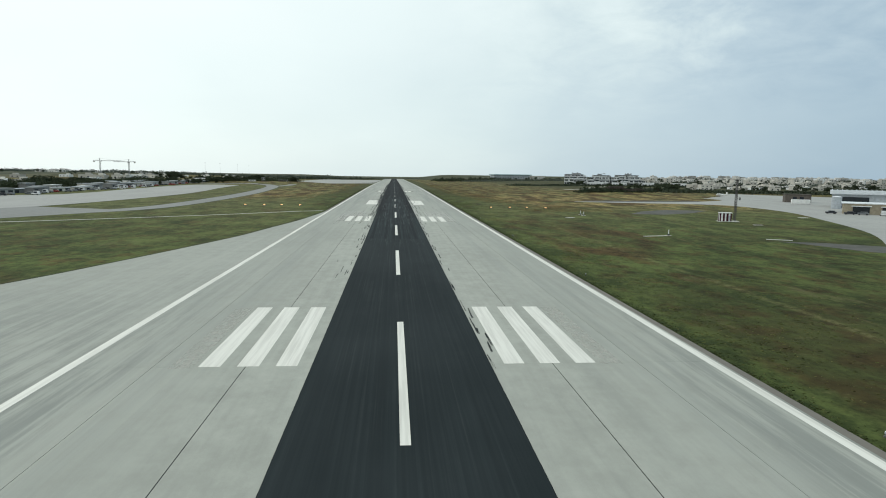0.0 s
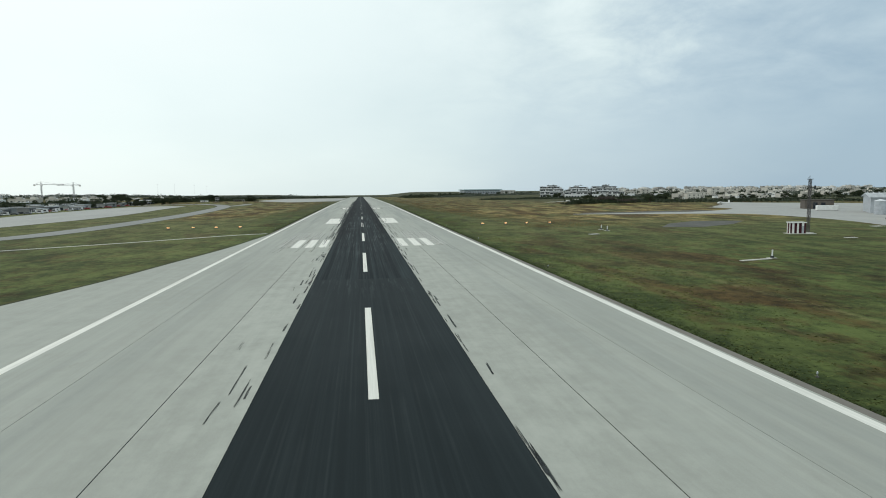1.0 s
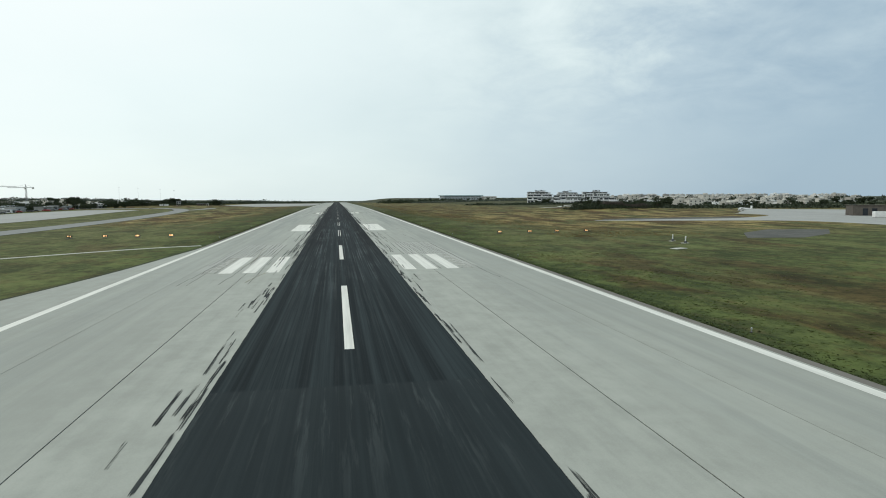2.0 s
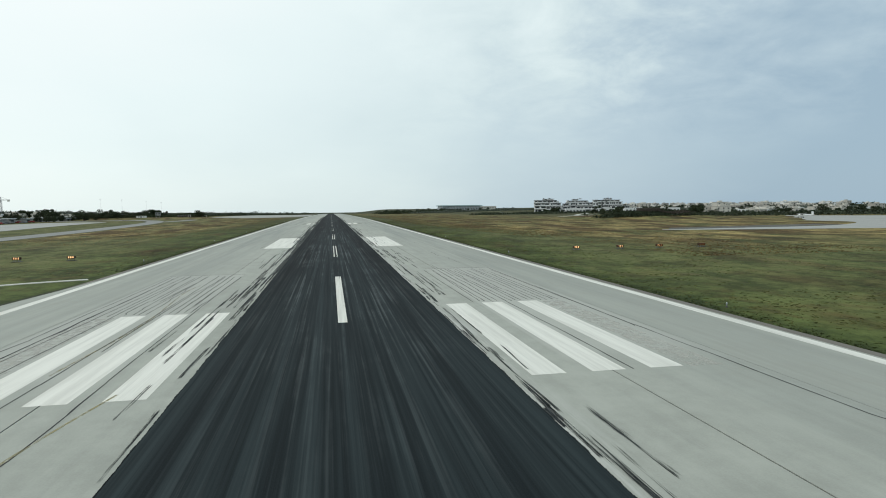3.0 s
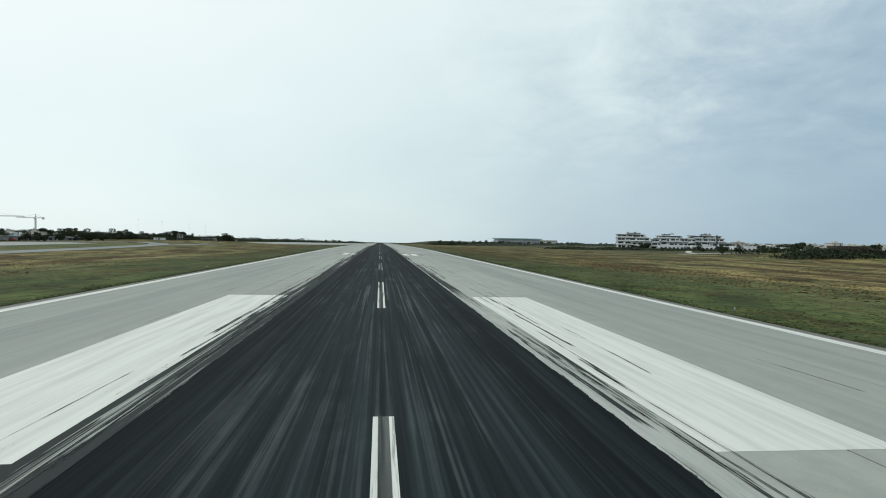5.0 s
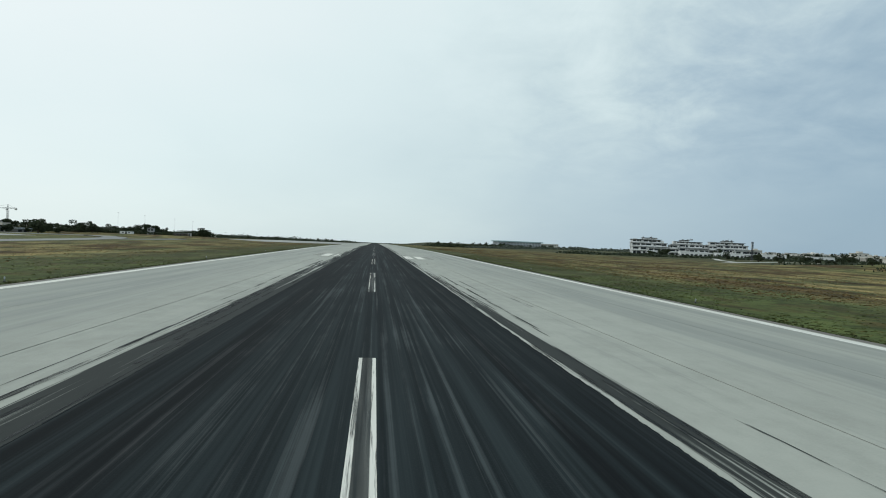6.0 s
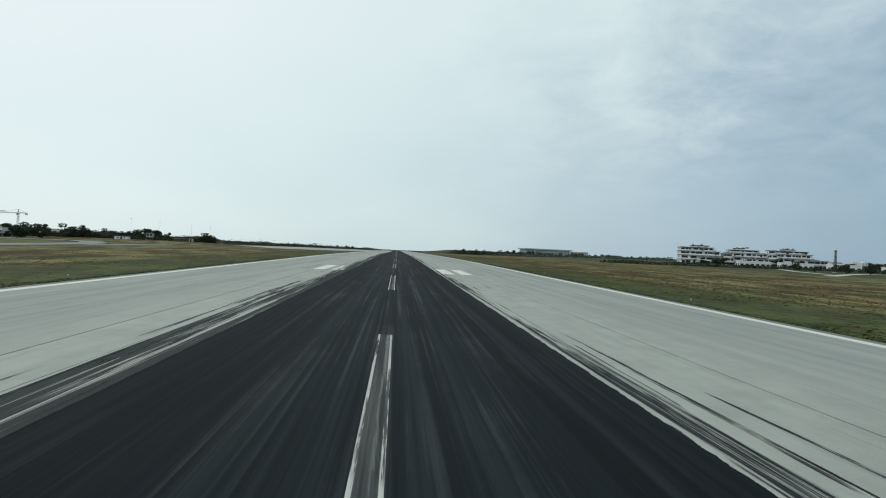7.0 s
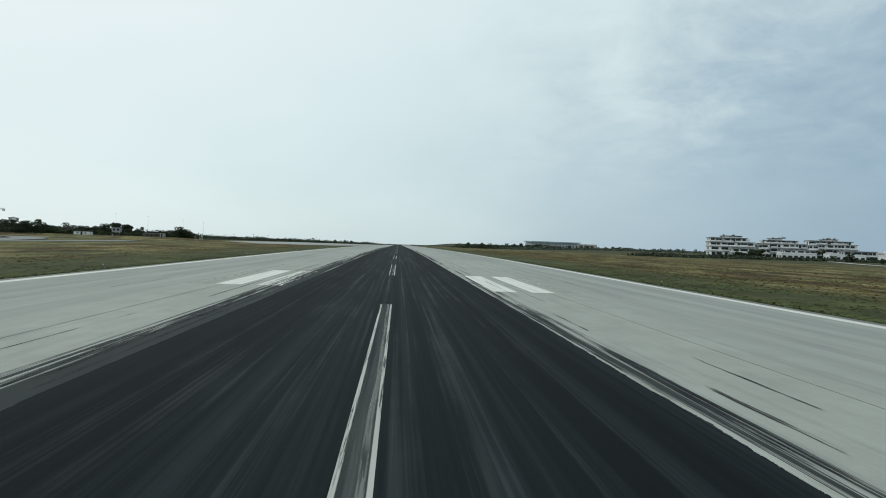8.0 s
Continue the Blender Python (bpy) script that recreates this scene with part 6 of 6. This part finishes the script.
    for _ in range(24):  # west of the long hall
        x = rng.uniform(92, 262)
        spots.append((x, 1430 + 0.6 * x + rng.uniform(-15, 15), rng.uniform(0.8, 1.35)))
    far_bm = bmesh.new()
    for x, y, size in [q for q in spots if q[1] > 1150]:
        foot = drop(x, y) - 0.3
        tall = 7.5 * size
        rod(far_bm, (x, y, foot), (x, y, foot + tall * 0.5), 0.3, 0.15, 4)
        for _ in range(70):
            way = Vector((rng.gauss(0, 1), rng.gauss(0, 1), rng.gauss(0, 1))).normalized()
            c = Vector((x, y, foot + tall * 0.58)) + Vector((way.x * tall * 0.42, way.y * tall * 0.42, way.z * tall * 0.40)) * rng.uniform(0.45, 1.05)
            turn = Euler((rng.uniform(0, 6.3), rng.uniform(0, 6.3), rng.uniform(0, 6.3))).to_matrix()
            far_bm.faces.new([far_bm.verts.new(c + turn @ Vector((math.cos(q), math.sin(q), 0)) * rng.uniform(0.6, 1.1)) for q in (0.0, 1.3, 2.6, 3.9, 5.1)])
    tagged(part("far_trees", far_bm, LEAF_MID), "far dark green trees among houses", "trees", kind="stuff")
    spots = [q for q in spots if q[1] <= 1150]
    for k, (x, y, size) in enumerate(spots):
        m = at(x, y, drop(x, y) - (0.1 if abs(x) < 300 else 0.6), rng.uniform(0, 360)) @ Matrix.Diagonal((size * rng.uniform(0.9, 1.4), size * rng.uniform(0.9, 1.4), size, 1))
        if k < 5:
            kinds[k].matrix_basis = m
        else:
            copy_thing(kinds[rng.randrange(5)], m)


def build_scrub():
    """Low dark scrub in belts along the far edges of the field."""
    rng = random.Random(77)

    def belt(line, depth, height, count, size, material, name, label):
        bm = bmesh.new()
        for _ in range(count):
            k = rng.randrange(len(line) - 1)
            u = rng.random()
            a, b = line[k], line[k + 1]
            x, y = a[0] + (b[0] - a[0]) * u + rng.gauss(0, depth), a[1] + (b[1] - a[1]) * u + rng.gauss(0, depth)
            lump = 0.35 + 0.8 * abs(noise.noise((x / 14, y / 14, 3))) + 1.0 * max(0.0, noise.noise((x / 38, y / 38, 8)))
            z = rng.random() ** 0.9 * height * lump - 0.1 + drop(x, y)
            turn = Euler((rng.uniform(0, 6.3), rng.uniform(0, 6.3), rng.uniform(0, 6.3))).to_matrix()
            s = size * rng.uniform(0.6, 1.3)
            bm.faces.new([bm.verts.new(Vector((x, y, z)) + turn @ Vector((math.cos(q) * s, math.sin(q) * s, rng.uniform(-0.2, 0.2) * s))) for q in (0.0, 1.4, 2.9, 4.5)])
        tagged(part(name, bm, material), label, "scrub", kind="stuff")

    belt([(170, 955), (250, 965), (330, 970), (420, 950), (520, 905), (660, 800), (820, 720)], 8, 2.6, 13000, 0.9, LEAF_MID, "scrub_belt", "dark green scrub along the field edge")
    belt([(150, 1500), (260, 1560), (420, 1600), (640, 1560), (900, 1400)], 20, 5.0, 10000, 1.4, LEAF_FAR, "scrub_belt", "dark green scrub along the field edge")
    belt([(-278, 450), (-282, 560), (-280, 680), (-262, 780)], 9, 8.5, 44000, 0.5, LEAF, "woodland_belt", "dense dark green woodland behind the apron")
    belt([(245, 1004), (285, 996), (330, 976), (400, 960), (450, 938)], 7, 2.6, 12000, 0.6, LEAF_MID, "scrub_belt", "dark green scrub before the terraced blocks")
    belt([(158, 606), (176, 604), (196, 603), (214, 612)], 4, 2.8, 8000, 0.4, LEAF, "scrub_belt", "dark green scrub along the field edge")
    belt([(183, 612), (192, 606), (200, 603), (206, 606)], 2.6, 4.6, 12000, 0.26, LEAF_BROWN, "scrub_belt", "bare brown scrub round an old farm building")
    belt([(95, 1440), (150, 1500), (215, 1550), (270, 1590)], 9, 8.0, 9000, 0.8, LEAF, "woodland_belt", "dark trees before the long hall")
    belt([(222, 690), (300, 690), (420, 655), (580, 560)], 16, 3.2, 11000, 0.9, LEAF_MID, "scrub_belt", "dark green scrub along the field edge")
    belt([(-330, 1420), (-230, 1500), (-110, 1600), (-60, 1760)], 14, 4.2, 14000, 0.6, LEAF_MID, "woodland_belt", "dense dark green woodland behind the apron")
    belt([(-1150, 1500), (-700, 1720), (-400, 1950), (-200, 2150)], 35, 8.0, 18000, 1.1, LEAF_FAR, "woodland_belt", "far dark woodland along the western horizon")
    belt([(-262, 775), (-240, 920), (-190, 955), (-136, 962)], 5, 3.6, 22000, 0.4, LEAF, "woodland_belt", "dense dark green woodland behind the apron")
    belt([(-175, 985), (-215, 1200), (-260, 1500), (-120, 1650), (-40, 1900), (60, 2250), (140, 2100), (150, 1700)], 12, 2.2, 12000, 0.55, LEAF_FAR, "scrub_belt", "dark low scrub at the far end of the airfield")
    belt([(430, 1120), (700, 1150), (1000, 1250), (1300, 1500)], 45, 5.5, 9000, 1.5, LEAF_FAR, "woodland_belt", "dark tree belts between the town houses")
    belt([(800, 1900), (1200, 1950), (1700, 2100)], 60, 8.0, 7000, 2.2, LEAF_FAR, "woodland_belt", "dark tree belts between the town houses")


def tuft_mesh(name, label, material, rng, place, count, wide, tall, blades):
    """Standing clumps of grass: each a few ragged upright fans on one root."""
    verts, faces = [], []
    made = 0
    while made < count:
        spot = place(rng)
        made += 1
        if spot is None:
            continue
        x, y, size = spot
        z = drop(x, y) - 0.075
        for _ in range(blades):
            bx, by = x + rng.gauss(0, 0.3) * wide * size, y + rng.gauss(0, 0.3) * wide * size
            w, h, q = wide * size * rng.uniform(0.3, 0.7), tall * size * rng.uniform(0.5, 1.1), rng.uniform(0, 3.14)
            c, d = math.cos(q) * w, math.sin(q) * w
            lx, ly = rng.gauss(0, 1.0) * h, rng.gauss(0, 1.0) * h
            n = len(verts)
            for u, v in ((-1, 0), (1, 0), (rng.uniform(0.2, 0.9), rng.uniform(0.6, 1.0)), (rng.uniform(-0.9, -0.2), rng.uniform(0.5, 1.0))):
                verts.append(((bx + u * c + lx * v) * SCALE, (by + u * d + ly * v) * SCALE, (z + v * h) * SCALE))
            faces.append((n, n + 1, n + 2, n + 3))
    mesh = bpy.data.meshes.new(name)
    mesh.from_pydata(verts, [], faces)
    mesh.materials.append(material)
    tagged(new(name, mesh), label, "grass", kind="stuff")


def build_tufts():
    def patch(x, y, wide, shift):
        return noise.noise((x / wide, y / wide, shift)) + 0.5 * noise.noise((x / wide * 3, y / wide * 3, shift + 4))

    def west_paved(x, y):
        return x < 0 and (y < 356 and x > -62 - max(0.0, 250 - y) or x < -88)

    def edge(rng):
        y = rng.uniform(110, 700)
        x = rng.choice((-1, 1)) * (28.3 + rng.expovariate(1 / 0.5))
        return None if x < 0 and y < 360 else (x, y, rng.uniform(0.5, 1.0))

    def green(rng):
        y = 120 + 560 * rng.random()
        x = rng.choice((-1, 1, 1)) * (29 + rng.expovariate(1 / 16))
        if abs(x) > 88 or west_paved(x, y) or patch(x, y, 14, 2) < rng.uniform(-0.5, 0.5):
            return None
        return x, y, rng.uniform(0.5, 1.2)

    def dry(rng):
        y = 360 + 600 * rng.random() ** 1.3
        x = rng.choice((-1, 1, 1)) * (41 + max(0.0, 15 - 0.08 * max(0.0, y - 380)) + rng.expovariate(1 / 48))
        if (x > 98 and y < 500) or x > 175 or (x > 140 and y > 640) or west_paved(x, y) or (x < 0 and y < 430) or (x < -85 and y < 800):
            return None
        if patch(x, y, 24, 7) < rng.uniform(-0.55, 0.35):
            return None
        return x, y, rng.uniform(0.4, 1.3)

    tuft_mesh("verge_grass", "dark green grass fringe along the runway edge", BLADES, random.Random(9), edge, 26000, 0.14, 0.11, 2)
    tuft_mesh("field_grass", "clumps of green and straw grass in the open field", MEADOW, random.Random(29), green, 80000, 0.30, 0.055, 2)
    tuft_mesh("field_weeds", "dry rust and straw weeds in the open field", WEEDS, random.Random(19), dry, 100000, 0.34, 0.075, 2)


build_trees()
build_scrub()
build_tufts()
